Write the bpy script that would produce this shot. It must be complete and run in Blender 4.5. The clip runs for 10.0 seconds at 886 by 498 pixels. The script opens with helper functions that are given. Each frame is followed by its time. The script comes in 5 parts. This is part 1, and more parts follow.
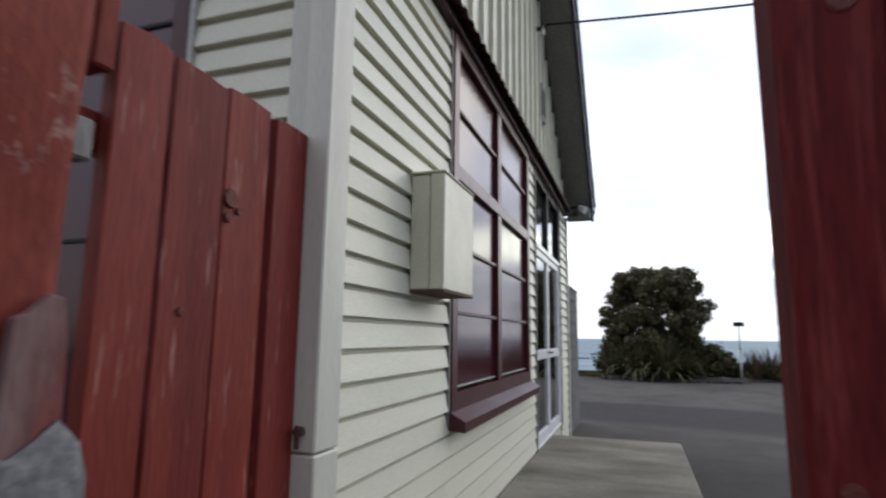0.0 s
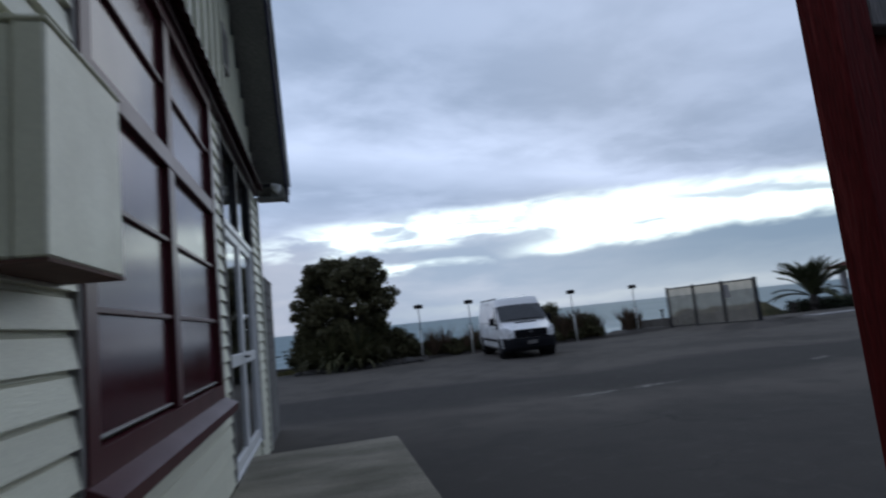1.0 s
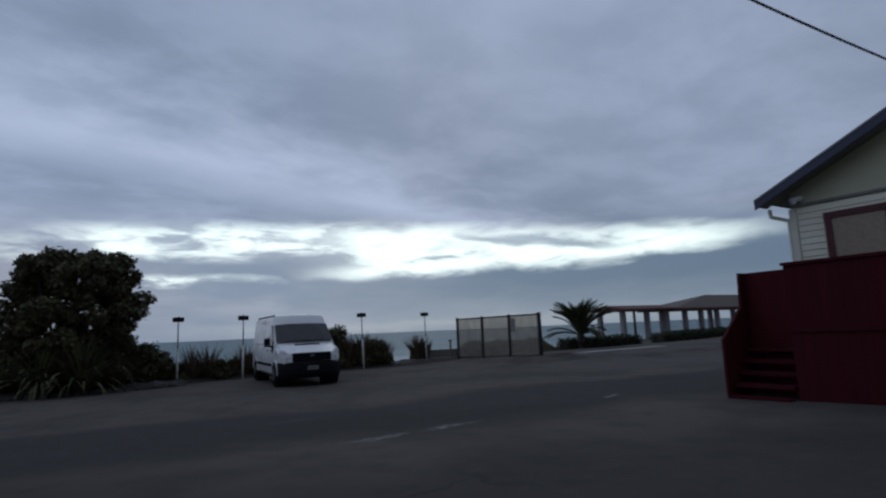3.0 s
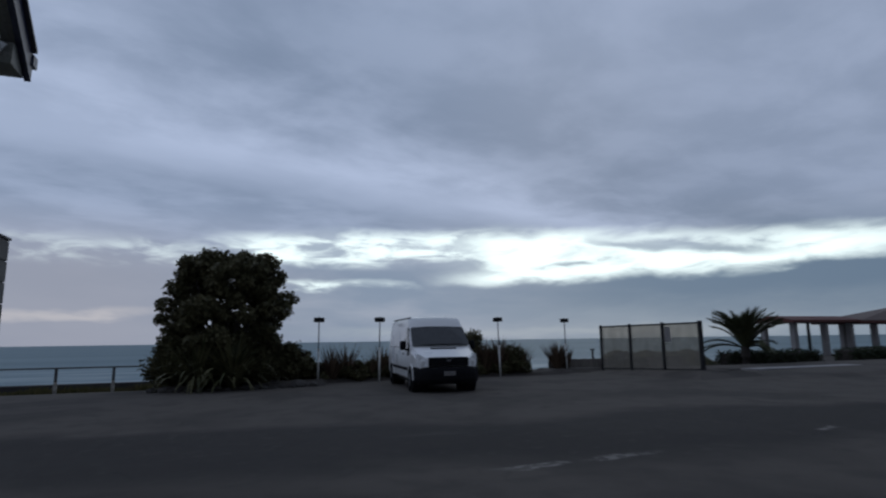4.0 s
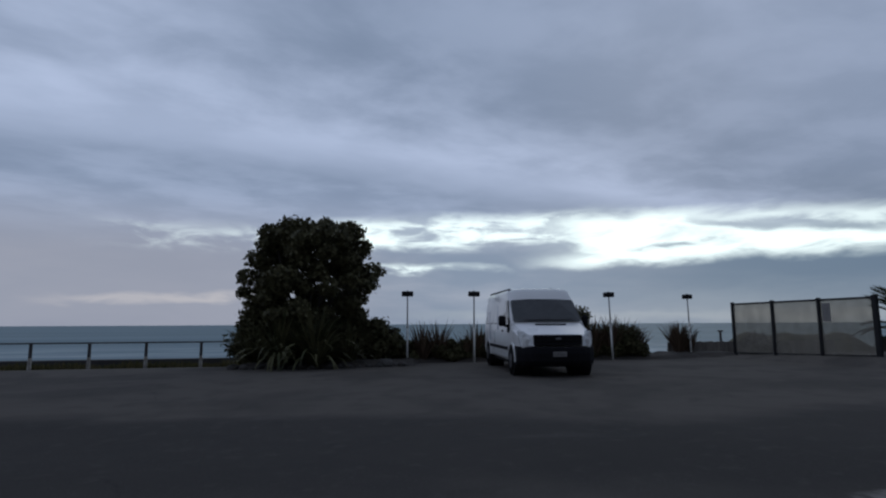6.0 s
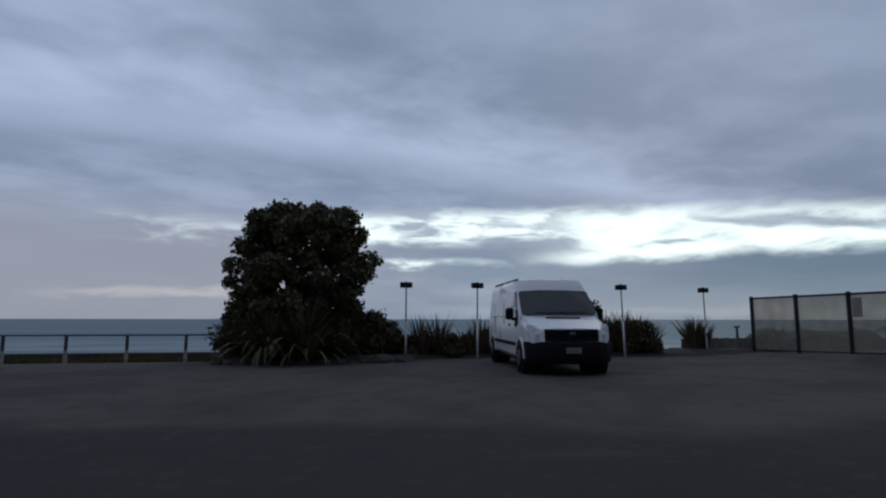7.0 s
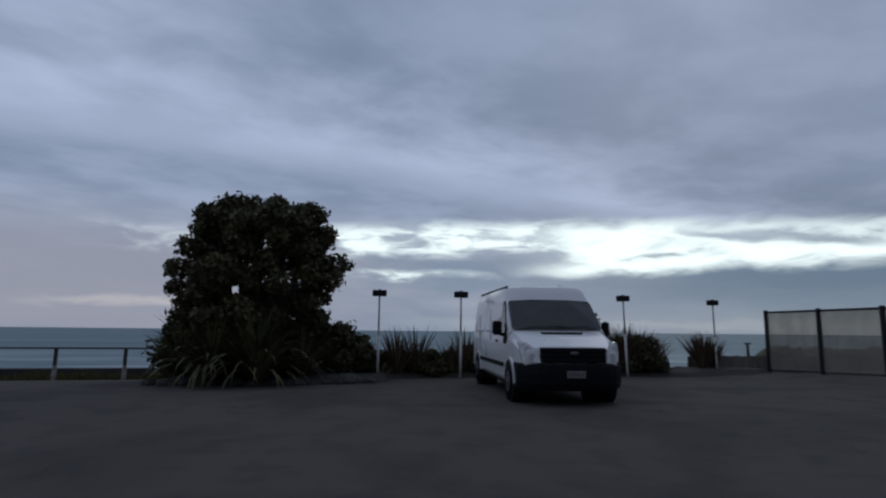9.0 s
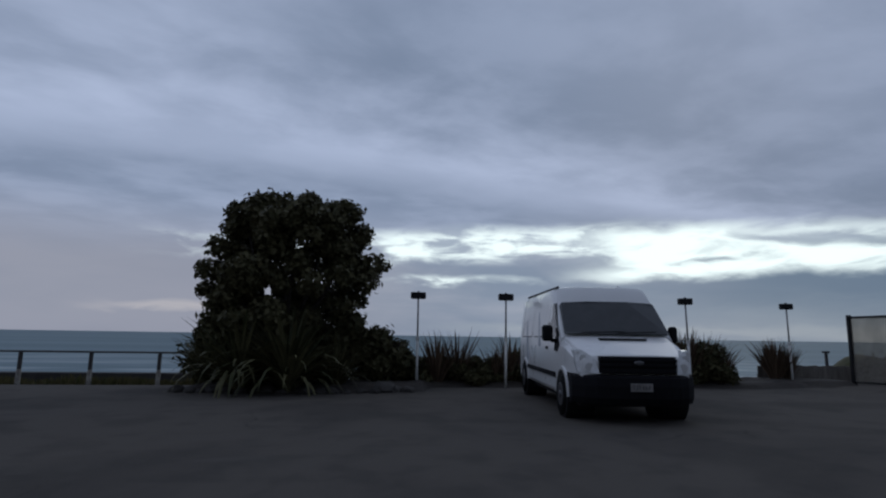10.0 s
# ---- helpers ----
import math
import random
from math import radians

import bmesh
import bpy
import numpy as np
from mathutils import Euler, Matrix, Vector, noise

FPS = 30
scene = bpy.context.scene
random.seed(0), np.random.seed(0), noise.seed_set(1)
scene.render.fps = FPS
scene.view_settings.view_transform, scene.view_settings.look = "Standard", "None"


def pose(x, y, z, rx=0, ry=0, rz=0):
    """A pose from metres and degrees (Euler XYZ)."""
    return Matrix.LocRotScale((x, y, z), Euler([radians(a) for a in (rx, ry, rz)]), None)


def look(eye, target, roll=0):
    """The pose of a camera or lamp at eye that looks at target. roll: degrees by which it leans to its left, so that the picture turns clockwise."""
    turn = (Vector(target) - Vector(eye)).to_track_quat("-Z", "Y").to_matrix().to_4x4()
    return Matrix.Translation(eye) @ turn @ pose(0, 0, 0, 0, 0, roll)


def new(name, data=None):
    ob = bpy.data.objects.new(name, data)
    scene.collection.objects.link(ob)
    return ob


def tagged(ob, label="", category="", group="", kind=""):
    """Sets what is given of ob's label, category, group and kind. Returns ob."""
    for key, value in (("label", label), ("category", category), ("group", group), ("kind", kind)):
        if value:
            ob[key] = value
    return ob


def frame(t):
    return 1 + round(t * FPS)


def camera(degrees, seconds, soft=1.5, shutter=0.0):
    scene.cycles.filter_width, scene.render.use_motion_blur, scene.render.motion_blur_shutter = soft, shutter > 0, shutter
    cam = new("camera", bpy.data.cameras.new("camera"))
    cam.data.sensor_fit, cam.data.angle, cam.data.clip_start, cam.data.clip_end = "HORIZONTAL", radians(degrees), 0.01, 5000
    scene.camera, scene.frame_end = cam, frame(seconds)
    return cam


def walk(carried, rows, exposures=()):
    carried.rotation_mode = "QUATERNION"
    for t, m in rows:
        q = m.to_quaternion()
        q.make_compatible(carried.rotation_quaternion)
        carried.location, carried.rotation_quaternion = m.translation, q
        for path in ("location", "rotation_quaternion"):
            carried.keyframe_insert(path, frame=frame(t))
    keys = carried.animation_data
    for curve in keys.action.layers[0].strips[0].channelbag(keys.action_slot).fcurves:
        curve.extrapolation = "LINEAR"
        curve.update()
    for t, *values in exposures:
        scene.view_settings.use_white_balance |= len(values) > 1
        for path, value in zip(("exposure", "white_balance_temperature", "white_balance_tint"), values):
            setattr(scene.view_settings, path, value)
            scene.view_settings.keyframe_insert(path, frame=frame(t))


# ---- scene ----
# camera and walk
cam = camera(76.67, 10.0, soft=2.2, shutter=0.3)
ROWS = [
    (0.0, 0.154, 0.239, 1.614, 18.90, 8.83, -0.79),
    (0.5, -0.083, 0.742, 1.587, 5.57, 8.81, 3.86),
    (1.0, -0.112, 1.331, 1.599, -12.07, 7.15, 5.84),
    (1.5, 0.085, 1.978, 1.537, -24.59, 6.48, 5.57),
    (2.0, 0.418, 2.685, 1.470, -34.16, 6.66, 4.43),
    (2.2, 0.540, 2.910, 1.471, -36.30, 7.00, 4.11),
    (2.5, 0.655, 3.150, 1.473, -37.00, 7.55, 3.35),
    (3.3, 0.910, 3.640, 1.475, -29.45, 8.70, 1.75),
    (3.5, 0.976, 3.894, 1.475, -26.78, 9.00, 1.22),
    (4.0, 1.163, 4.687, 1.460, -20.15, 9.22, 0.80),
    (4.5, 1.363, 5.202, 1.365, -14.69, 9.16, 0.19),
    (5.0, 1.409, 5.847, 1.342, -12.11, 8.69, 0.30),
    (5.5, 1.457, 6.471, 1.280, -11.64, 8.17, 0.32),
    (6.0, 1.673, 7.080, 1.259, -10.85, 7.59, 0.27),
    (6.2, 1.705, 7.320, 1.250, -10.83, 7.35, 0.12),
    (7.3, 1.960, 8.730, 1.185, -10.90, 7.10, -0.15),
    (7.5, 2.023, 8.999, 1.176, -11.47, 7.27, -0.03),
    (8.0, 2.364, 9.511, 1.219, -13.39, 7.41, -0.25),
    (8.5, 2.388, 9.983, 1.216, -14.99, 8.03, -0.02),
    (9.0, 2.568, 10.415, 1.256, -11.98, 8.29, -0.58),
    (9.5, 2.713, 11.070, 1.244, -8.47, 8.68, -0.93),
    (10.0, 2.798, 11.446, 1.252, -7.54, 8.78, -0.86),
]
EXPOSURES = [(0.0, 1.92, 7650, 7), (0.5, 1.4, 6750, 0), (1.0, 0.7, 6450, 3), (1.5, 0.35, 6400, 4), (2.0, 0.15, 6400, 4), (3.5, 0.05, 6400, 4), (5.0, 0.05, 6400, 4), (6.0, 0.05, 6400, 4), (7.5, 0.0, 6400, 4), (9.0, -0.03, 6430, 5), (10.0, -0.05, 6430, 5)]
walk(cam, [(t, pose(x, y, z, 90 + pitch, roll, yaw)) for t, x, y, z, yaw, pitch, roll in ROWS], EXPOSURES)

# ---- world and light: heavy overcast at dusk with a bright break low over the sea ----
world = bpy.data.worlds.new("overcast_sky")
scene.world = world
world.use_nodes = True
wn, wl = world.node_tree.nodes, world.node_tree.links
wn.clear()


def wnode(kind, **values):
    n = wn.new(kind)
    for k, v in values.items():
        n.inputs[int(k[1:])].default_value = v
    return n


def wmath(op, a, b=0.0, c=0.0, clamp=False):
    n = wn.new("ShaderNodeMath")
    n.operation, n.use_clamp = op, clamp
    for i, v in enumerate((a, b, c)):
        if isinstance(v, (int, float)):
            n.inputs[i].default_value = v
        else:
            wl.new(v, n.inputs[i])
    return n.outputs[0]


def wstep(value, lo, hi, out_lo=0.0, out_hi=1.0):
    n = wn.new("ShaderNodeMapRange")
    n.interpolation_type = "SMOOTHSTEP"
    wl.new(value, n.inputs[0])
    for i, v in enumerate((lo, hi, out_lo, out_hi)):
        n.inputs[1 + i].default_value = v
    return n.outputs[0]


def wmix(fac, a, b, blend="MIX"):
    n = wn.new("ShaderNodeMix")
    n.data_type, n.blend_type = "RGBA", blend
    for i, v in ((0, fac), (6, a), (7, b)):
        if isinstance(v, (int, float)):
            n.inputs[i].default_value = v
        elif isinstance(v, tuple):
            n.inputs[i].default_value = (*v, 1)
        else:
            wl.new(v, n.inputs[i])
    return n.outputs[2]


def wnoise(vec, scale, detail=4.0, rough=0.5, distortion=0.0):
    n = wn.new("ShaderNodeTexNoise")
    wl.new(vec, n.inputs["Vector"])
    n.inputs["Scale"].default_value, n.inputs["Detail"].default_value = scale, detail
    n.inputs["Roughness"].default_value, n.inputs["Distortion"].default_value = rough, distortion
    return n.outputs["Fac"]


coords = wn.new("ShaderNodeTexCoord")
split = wn.new("ShaderNodeSeparateXYZ")
wl.new(coords.outputs["Generated"], split.inputs[0])
dx, dy, dz = split.outputs
up = wmath("MAXIMUM", dz, 0.0)
lift = wmath("ADD", up, 0.09)
azimuth = wmath("ARCTAN2", dx, dy)
deck = wn.new("ShaderNodeCombineXYZ")          # a flat layer of cloud seen from below
wl.new(wmath("DIVIDE", dx, lift), deck.inputs[0])
wl.new(wmath("DIVIDE", dy, lift), deck.inputs[1])
turned = wn.new("ShaderNodeMapping")            # streets of cloud run across the view
wl.new(deck.outputs[0], turned.inputs[0])
turned.inputs["Rotation"].default_value = (0, 0, radians(-15))
streets = wn.new("ShaderNodeMapping")
wl.new(turned.outputs[0], streets.inputs[0])
streets.inputs["Scale"].default_value = (0.55, 1.0, 1.0)
broad = wnoise(streets.outputs[0], 0.9, 3.0, 0.5, 0.2)
puffs = wn.new("ShaderNodeMapping")
wl.new(turned.outputs[0], puffs.inputs[0])
puffs.inputs["Scale"].default_value = (0.8, 1.0, 1.0)
fine = wnoise(puffs.outputs[0], 2.4, 6.0, 0.55, 0.2)
across = wn.new("ShaderNodeSeparateXYZ")
wl.new(turned.outputs[0], across.inputs[0])
street = wmath("ADD", across.outputs[1], wmath("MULTIPLY", wmath("SUBTRACT", broad, 0.5), 0.65))
street = wmath("ADD", street, wmath("MULTIPLY", wmath("SUBTRACT", fine, 0.5), 0.50))
tone = wn.new("ShaderNodeValToRGB")
tone.color_ramp.interpolation = "B_SPLINE"
wl.new(wmath("DIVIDE", street, 6.0), tone.inputs[0])
stops = ((0.0, 0.45), (0.08, 0.55), (0.16, 0.40), (0.225, 0.12), (0.275, 0.05), (0.325, 0.45), (0.375, 1.0), (0.415, 0.55), (0.455, 0.10), (0.52, 0.30), (0.62, 0.55), (0.8, 0.30))
for i, (where, grey) in enumerate(stops):
    e = tone.color_ramp.elements[i] if i < 2 else tone.color_ramp.elements.new(where)
    e.position, e.color = where, (grey, grey, grey, 1)
shade = wmath("ADD", wmath("MULTIPLY", tone.outputs[0], 0.74), wmath("MULTIPLY", wstep(fine, 0.32, 0.68), 0.28))
shade = wmath("ADD", shade, wmath("MULTIPLY", wstep(azimuth, -0.45, 0.05, 1.0, 0.0), wmath("MULTIPLY", wstep(dz, 0.28, 0.5), 0.35)))
cloud = wmix(shade, (0.165, 0.206, 0.306), (0.405, 0.457, 0.630))
# low cloud over the sea: puffs and streaks drawn out along the horizon
bandco = wn.new("ShaderNodeCombineXYZ")
wl.new(azimuth, bandco.inputs[0])
wl.new(wmath("MULTIPLY", dz, 3.6), bandco.inputs[1])
streak = wnoise(bandco.outputs[0], 4.2, 6.0, 0.55, 0.3)
wisp = wnoise(bandco.outputs[0], 11.0, 6.0, 0.55, 0.4)
ragged = wmath("ADD", wmath("MULTIPLY", wmath("SUBTRACT", streak, 0.5), 0.030), wmath("MULTIPLY", wmath("SUBTRACT", wisp, 0.5), 0.030))
level = wmath("ADD", dz, ragged)


def lens(az0, az1, soft, z, thick, slope=0.0, about=0.0, feather=0.010):
    """A drawn-out cloud: full between two bearings, thick high about a line that may slope."""
    mid = wmath("MULTIPLY_ADD", wmath("SUBTRACT", azimuth, about), slope, z)
    high = wstep(wmath("ABSOLUTE", wmath("SUBTRACT", level, mid)), max(thick - feather, 0.0), thick + feather, 1.0, 0.0)
    turn = wmath("ADD", azimuth, wmath("MULTIPLY", wmath("SUBTRACT", wisp, 0.5), 0.16))
    side = wmath("MULTIPLY", wstep(turn, az0 - soft, az0 + soft), wstep(turn, az1 - soft, az1 + soft, 1.0, 0.0))
    return wmath("MULTIPLY", high, side)


# the break: its floor climbs and its roof sinks towards the right, and they close at the headland
floor_z = wmath("ADD", wmath("MULTIPLY_ADD", wmath("SUBTRACT", azimuth, 0.43), 0.018, 0.097), wstep(azimuth, 0.85, 1.15, 0.0, 0.014))
roof_z = wmath("SUBTRACT", 0.190, wstep(azimuth, 0.45, 1.15, 0.0, 0.040))
over = wstep(wmath("SUBTRACT", level, floor_z), -0.010, 0.014)
under = wstep(wmath("SUBTRACT", roof_z, level), -0.010, 0.022)
band = wmath("MULTIPLY", wmath("MULTIPLY", over, under), wmath("MULTIPLY", wstep(azimuth, 0.30, 0.46), wstep(azimuth, 0.98, 1.20, 1.0, 0.0)))
band = wmath("MULTIPLY", band, wstep(wisp, 0.30, 0.50, 0.70, 1.0))
# broken puffs of light towards the left, and one long low streak
puffy = wmath("MULTIPLY", lens(0.00, 0.46, 0.06, 0.160, 0.026, 0.03, 0.2, 0.014), wstep(wisp, 0.36, 0.58, 0.15, 0.95))
faint = wmath("MULTIPLY", lens(-0.32, 0.05, 0.08, 0.146, 0.018, 0.0, 0.0, 0.016), wstep(wisp, 0.42, 0.66, 0.0, 0.42))
slit = wmath("MULTIPLY", lens(0.06, 0.28, 0.05, 0.096, 0.004, -0.03, 0.17, 0.008), wstep(wisp, 0.38, 0.60, 0.15, 0.85))
band = wmath("MAXIMUM", wmath("MAXIMUM", band, puffy), wmath("MAXIMUM", faint, slit))
# grey scraps that drift through the break
tongue = wmath("MULTIPLY", lens(0.63, 0.90, 0.05, 0.152, 0.008, -0.10, 0.74, 0.007), 0.80)
scrap = wmath("MULTIPLY", lens(0.54, 0.63, 0.03, 0.128, 0.003, 0.02, 0.58, 0.005), 0.75)
lump = wmath("MULTIPLY", lens(0.27, 0.43, 0.04, 0.128, 0.018, 0.06, 0.36, 0.012), 0.80)
band = wmath("MULTIPLY", band, wmath("SUBTRACT", 1.0, wmath("MAXIMUM", wmath("MAXIMUM", tongue, scrap), lump)))
haze = wstep(dz, 0.10, 0.23, 1.0, 0.0)
low = wmix(wstep(streak, 0.35, 0.65), (0.195, 0.240, 0.335), (0.275, 0.305, 0.395))
low = wmix(wstep(azimuth, -0.25, 0.25, 0.8, 0.0), low, (0.278, 0.280, 0.352))
bank = wmix(wstep(wmath("ADD", dz, wmath("MULTIPLY", ragged, 1.5)), 0.01, 0.085), (0.225, 0.272, 0.352), (0.130, 0.182, 0.268))
low = wmix(wmath("MULTIPLY", wstep(azimuth, 0.25, 0.75), wstep(dz, 0.13, 0.19, 1.0, 0.0)), low, bank)
rim = wmath("MULTIPLY", lens(0.15, 0.95, 0.12, 0.012, 0.004, 0.0, 0.0, 0.010), 0.5)
low = wmix(rim, low, (0.330, 0.365, 0.425))
blush = wmath("MULTIPLY", lens(-0.40, -0.10, 0.08, 0.046, 0.004, 0.03, -0.25, 0.008), wstep(streak, 0.4, 0.6, 0.2, 0.7))
low = wmix(blush, low, (0.480, 0.445, 0.475))
sky = wmix(haze, cloud, low)
sky = wmix(1.0, sky, wstep(azimuth, 0.3, 1.2, 1.0, 0.86), "MULTIPLY")
sky = wmix(band, sky, (0.92, 1.02, 1.04))
# dusk: the sky is darker landward, away from the sunset
sky = wmix(1.0, sky, wstep(dy, -0.7, 0.55, 0.52, 1.0), "MULTIPLY")
clear = wn.new("ShaderNodeTexSky")
clear.sky_type, clear.sun_disc = "NISHITA", False
clear.sun_elevation, clear.sun_rotation = radians(24), radians(32)
sky = wmix(0.0012, sky, clear.outputs[0], "ADD")
back = wn.new("ShaderNodeBackground")
back.inputs["Strength"].default_value = 1.1
wl.new(sky, back.inputs["Color"])
wout = wn.new("ShaderNodeOutputWorld")
wl.new(back.outputs[0], wout.inputs[0])

sun = new("sun", bpy.data.lights.new("sun", "SUN"))
sun.data.energy, sun.data.angle, sun.data.color = 0.12, radians(30), (1.0, 0.97, 0.93)
sun.matrix_world = look((0, 0, 50), (-50 * math.sin(radians(32)), -50 * math.cos(radians(32)), 50 - 50 * math.tan(radians(24))))

# ---- materials ----


def material(name, colour, rough=0.6, metal=0.0, second=None, scale=3.0, amount=0.5, fine=40.0, fine_amount=0.25, bump=0.2, stretch=(1, 1, 1), spec=0.5, each=0.0, coat=0.0, flake=None):
    """A surface with broad stains and fine grain: colour turns towards second; each shifts the value piece by piece."""
    m = bpy.data.materials.new(name)
    m.use_nodes = True
    n, l = m.node_tree.nodes, m.node_tree.links
    bsdf = n["Principled BSDF"]
    co = n.new("ShaderNodeTexCoord")
    mp = n.new("ShaderNodeMapping")
    mp.inputs["Scale"].default_value = stretch
    l.new(co.outputs["Object"], mp.inputs[0])
    info = n.new("ShaderNodeObjectInfo")
    shift = n.new("ShaderNodeVectorMath")
    shift.operation = "MULTIPLY_ADD"
    l.new(info.outputs["Random"], shift.inputs[0])
    shift.inputs[1].default_value = (7.3, 3.1, 5.7)
    l.new(mp.outputs[0], shift.inputs[2])
    a, b = n.new("ShaderNodeTexNoise"), n.new("ShaderNodeTexNoise")
    for node, s, d in ((a, scale, 5), (b, fine, 3)):
        l.new(shift.outputs[0], node.inputs["Vector"])
        node.inputs["Scale"].default_value, node.inputs["Detail"].default_value = s, d
    ramp = n.new("ShaderNodeMapRange")
    l.new(a.outputs["Fac"], ramp.inputs[0])
    ramp.inputs[1].default_value, ramp.inputs[2].default_value = 0.35, 0.7
    ramp.inputs[4].default_value = amount
    mix = n.new("ShaderNodeMix")
    mix.data_type = "RGBA"
    l.new(ramp.outputs[0], mix.inputs[0])
    mix.inputs[6].default_value = (*colour, 1)
    mix.inputs[7].default_value = (*(second or tuple(c * 0.7 for c in colour)), 1)
    tone_out = mix.outputs[2]
    if flake:                                   # worn spots: colour, scale, threshold, stretch
        fm = n.new("ShaderNodeMapping")
        fm.inputs["Scale"].default_value = flake[3]
        l.new(co.outputs["Object"], fm.inputs[0])
        fs = n.new("ShaderNodeVectorMath")
        fs.operation = "MULTIPLY_ADD"
        l.new(info.outputs["Random"], fs.inputs[0])
        fs.inputs[1].default_value = (3.1, 9.7, 6.3)
        l.new(fm.outputs[0], fs.inputs[2])
        fn = n.new("ShaderNodeTexNoise")
        l.new(fs.outputs[0], fn.inputs["Vector"])
        fn.inputs["Scale"].default_value, fn.inputs["Detail"].default_value, fn.inputs["Roughness"].default_value = flake[1], 7, 0.65
        fr = n.new("ShaderNodeMapRange")
        l.new(fn.outputs["Fac"], fr.inputs[0])
        fr.inputs[1].default_value, fr.inputs[2].default_value = flake[2], flake[2] + 0.06
        fr.inputs[4].default_value = 0.75
        fx = n.new("ShaderNodeMix")
        fx.data_type = "RGBA"
        l.new(fr.outputs[0], fx.inputs[0])
        l.new(tone_out, fx.inputs[6])
        fx.inputs[7].default_value = (*flake[0], 1)
        tone_out = fx.outputs[2]
    val = n.new("ShaderNodeMapRange")
    l.new(b.outputs["Fac"], val.inputs[0])
    val.inputs[1].default_value, val.inputs[2].default_value = 0.3, 0.7
    val.inputs[3].default_value, val.inputs[4].default_value = 1 - fine_amount, 1 + fine_amount
    vary = n.new("ShaderNodeMapRange")
    l.new(info.outputs["Random"], vary.inputs[0])
    vary.inputs[3].default_value, vary.inputs[4].default_value = 1 - each, 1 + each
    prod = n.new("ShaderNodeMath")
    prod.operation = "MULTIPLY"
    l.new(val.outputs[0], prod.inputs[0])
    l.new(vary.outputs[0], prod.inputs[1])
    scaled = n.new("ShaderNodeVectorMath")
    scaled.operation = "SCALE"
    l.new(tone_out, scaled.inputs[0])
    l.new(prod.outputs[0], scaled.inputs["Scale"])
    l.new(scaled.outputs[0], bsdf.inputs["Base Color"])
    bsdf.inputs["Metallic"].default_value = metal
    bsdf.inputs["Specular IOR Level"].default_value = spec
    bsdf.inputs["Coat Weight"].default_value = coat
    rr = n.new("ShaderNodeMapRange")
    l.new(a.outputs["Fac"], rr.inputs[0])
    rr.inputs[3].default_value, rr.inputs[4].default_value = max(rough - 0.1, 0.02), min(rough + 0.1, 1)
    l.new(rr.outputs[0], bsdf.inputs["Roughness"])
    if bump:
        bp = n.new("ShaderNodeBump")
        bp.inputs["Strength"].default_value, bp.inputs["Distance"].default_value = bump, 0.01
        l.new(b.outputs["Fac"], bp.inputs["Height"])
        l.new(bp.outputs[0], bsdf.inputs["Normal"])
    return m


def glass(name, tint, rough=0.02, clearness=1.0):
    m = bpy.data.materials.new(name)
    m.use_nodes = True
    b = m.node_tree.nodes["Principled BSDF"]
    b.inputs["Base Color"].default_value = (*tint, 1)
    b.inputs["Roughness"].default_value = rough
    b.inputs["Transmission Weight"].default_value = clearness
    b.inputs["IOR"].default_value = 1.45
    return m


M_CREAM = material("cream_paint", (0.70, 0.69, 0.56), 0.45, second=(0.57, 0.56, 0.46), scale=1.6, amount=0.5, fine=60, fine_amount=0.06, bump=0.12, stretch=(1, 0.35, 3), each=0.03)
M_TRIM = material("cream_trim_paint", (0.64, 0.63, 0.54), 0.45, second=(0.47, 0.46, 0.41), scale=2.5, amount=0.5, fine=50, fine_amount=0.06, bump=0.12, stretch=(3, 3, 0.4))
M_BOX = material("meter_box_enamel", (0.66, 0.65, 0.51), 0.4, second=(0.52, 0.50, 0.38), scale=4, fine=70, fine_amount=0.05, bump=0.08)
M_RUST = material("rusty_steel", (0.10, 0.045, 0.03), 0.8, second=(0.05, 0.03, 0.025), scale=20, bump=0.4)
M_MAROON = material("maroon_gloss_paint", (0.068, 0.009, 0.014), 0.36, second=(0.05, 0.008, 0.012), scale=2, fine=25, fine_amount=0.08, bump=0.05, spec=0.35)
M_PANE = material("maroon_painted_glass", (0.060, 0.011, 0.018), 0.16, second=(0.05, 0.010, 0.015), scale=1.5, fine=12, fine_amount=0.08, bump=0.02, spec=0.5)
M_CANOPY = material("maroon_weathered_iron", (0.05, 0.014, 0.017), 0.5, second=(0.03, 0.014, 0.014), scale=6, bump=0.2)
M_FENCE = material("red_stained_timber", (0.245, 0.038, 0.024), 0.6, second=(0.150, 0.018, 0.015), scale=1.6, amount=0.95, fine=30, fine_amount=0.16, bump=0.4, stretch=(4, 4, 0.35), each=0.14, spec=0.25, flake=((0.36, 0.17, 0.14), 4.0, 0.60, (9, 9, 0.9)))
M_KNOT = material("dark_knot_wood", (0.13, 0.019, 0.013), 0.7, second=(0.08, 0.014, 0.010), scale=30, fine=80, bump=0.5)
M_WORN = material("worn_red_timber", (0.235, 0.045, 0.030), 0.7, second=(0.16, 0.025, 0.016), scale=3, amount=0.9, fine=22, fine_amount=0.14, bump=0.5, stretch=(2, 2, 0.8), each=0.1, spec=0.25, flake=((0.34, 0.20, 0.165), 7.0, 0.575, (1.3, 1.3, 1.0)))
M_FLAKED = material("flaked_red_timber", (0.17, 0.05, 0.045), 0.75, second=(0.22, 0.16, 0.15), scale=9, amount=1.0, fine=40, fine_amount=0.2, bump=0.6, stretch=(1, 1, 0.3), spec=0.25)
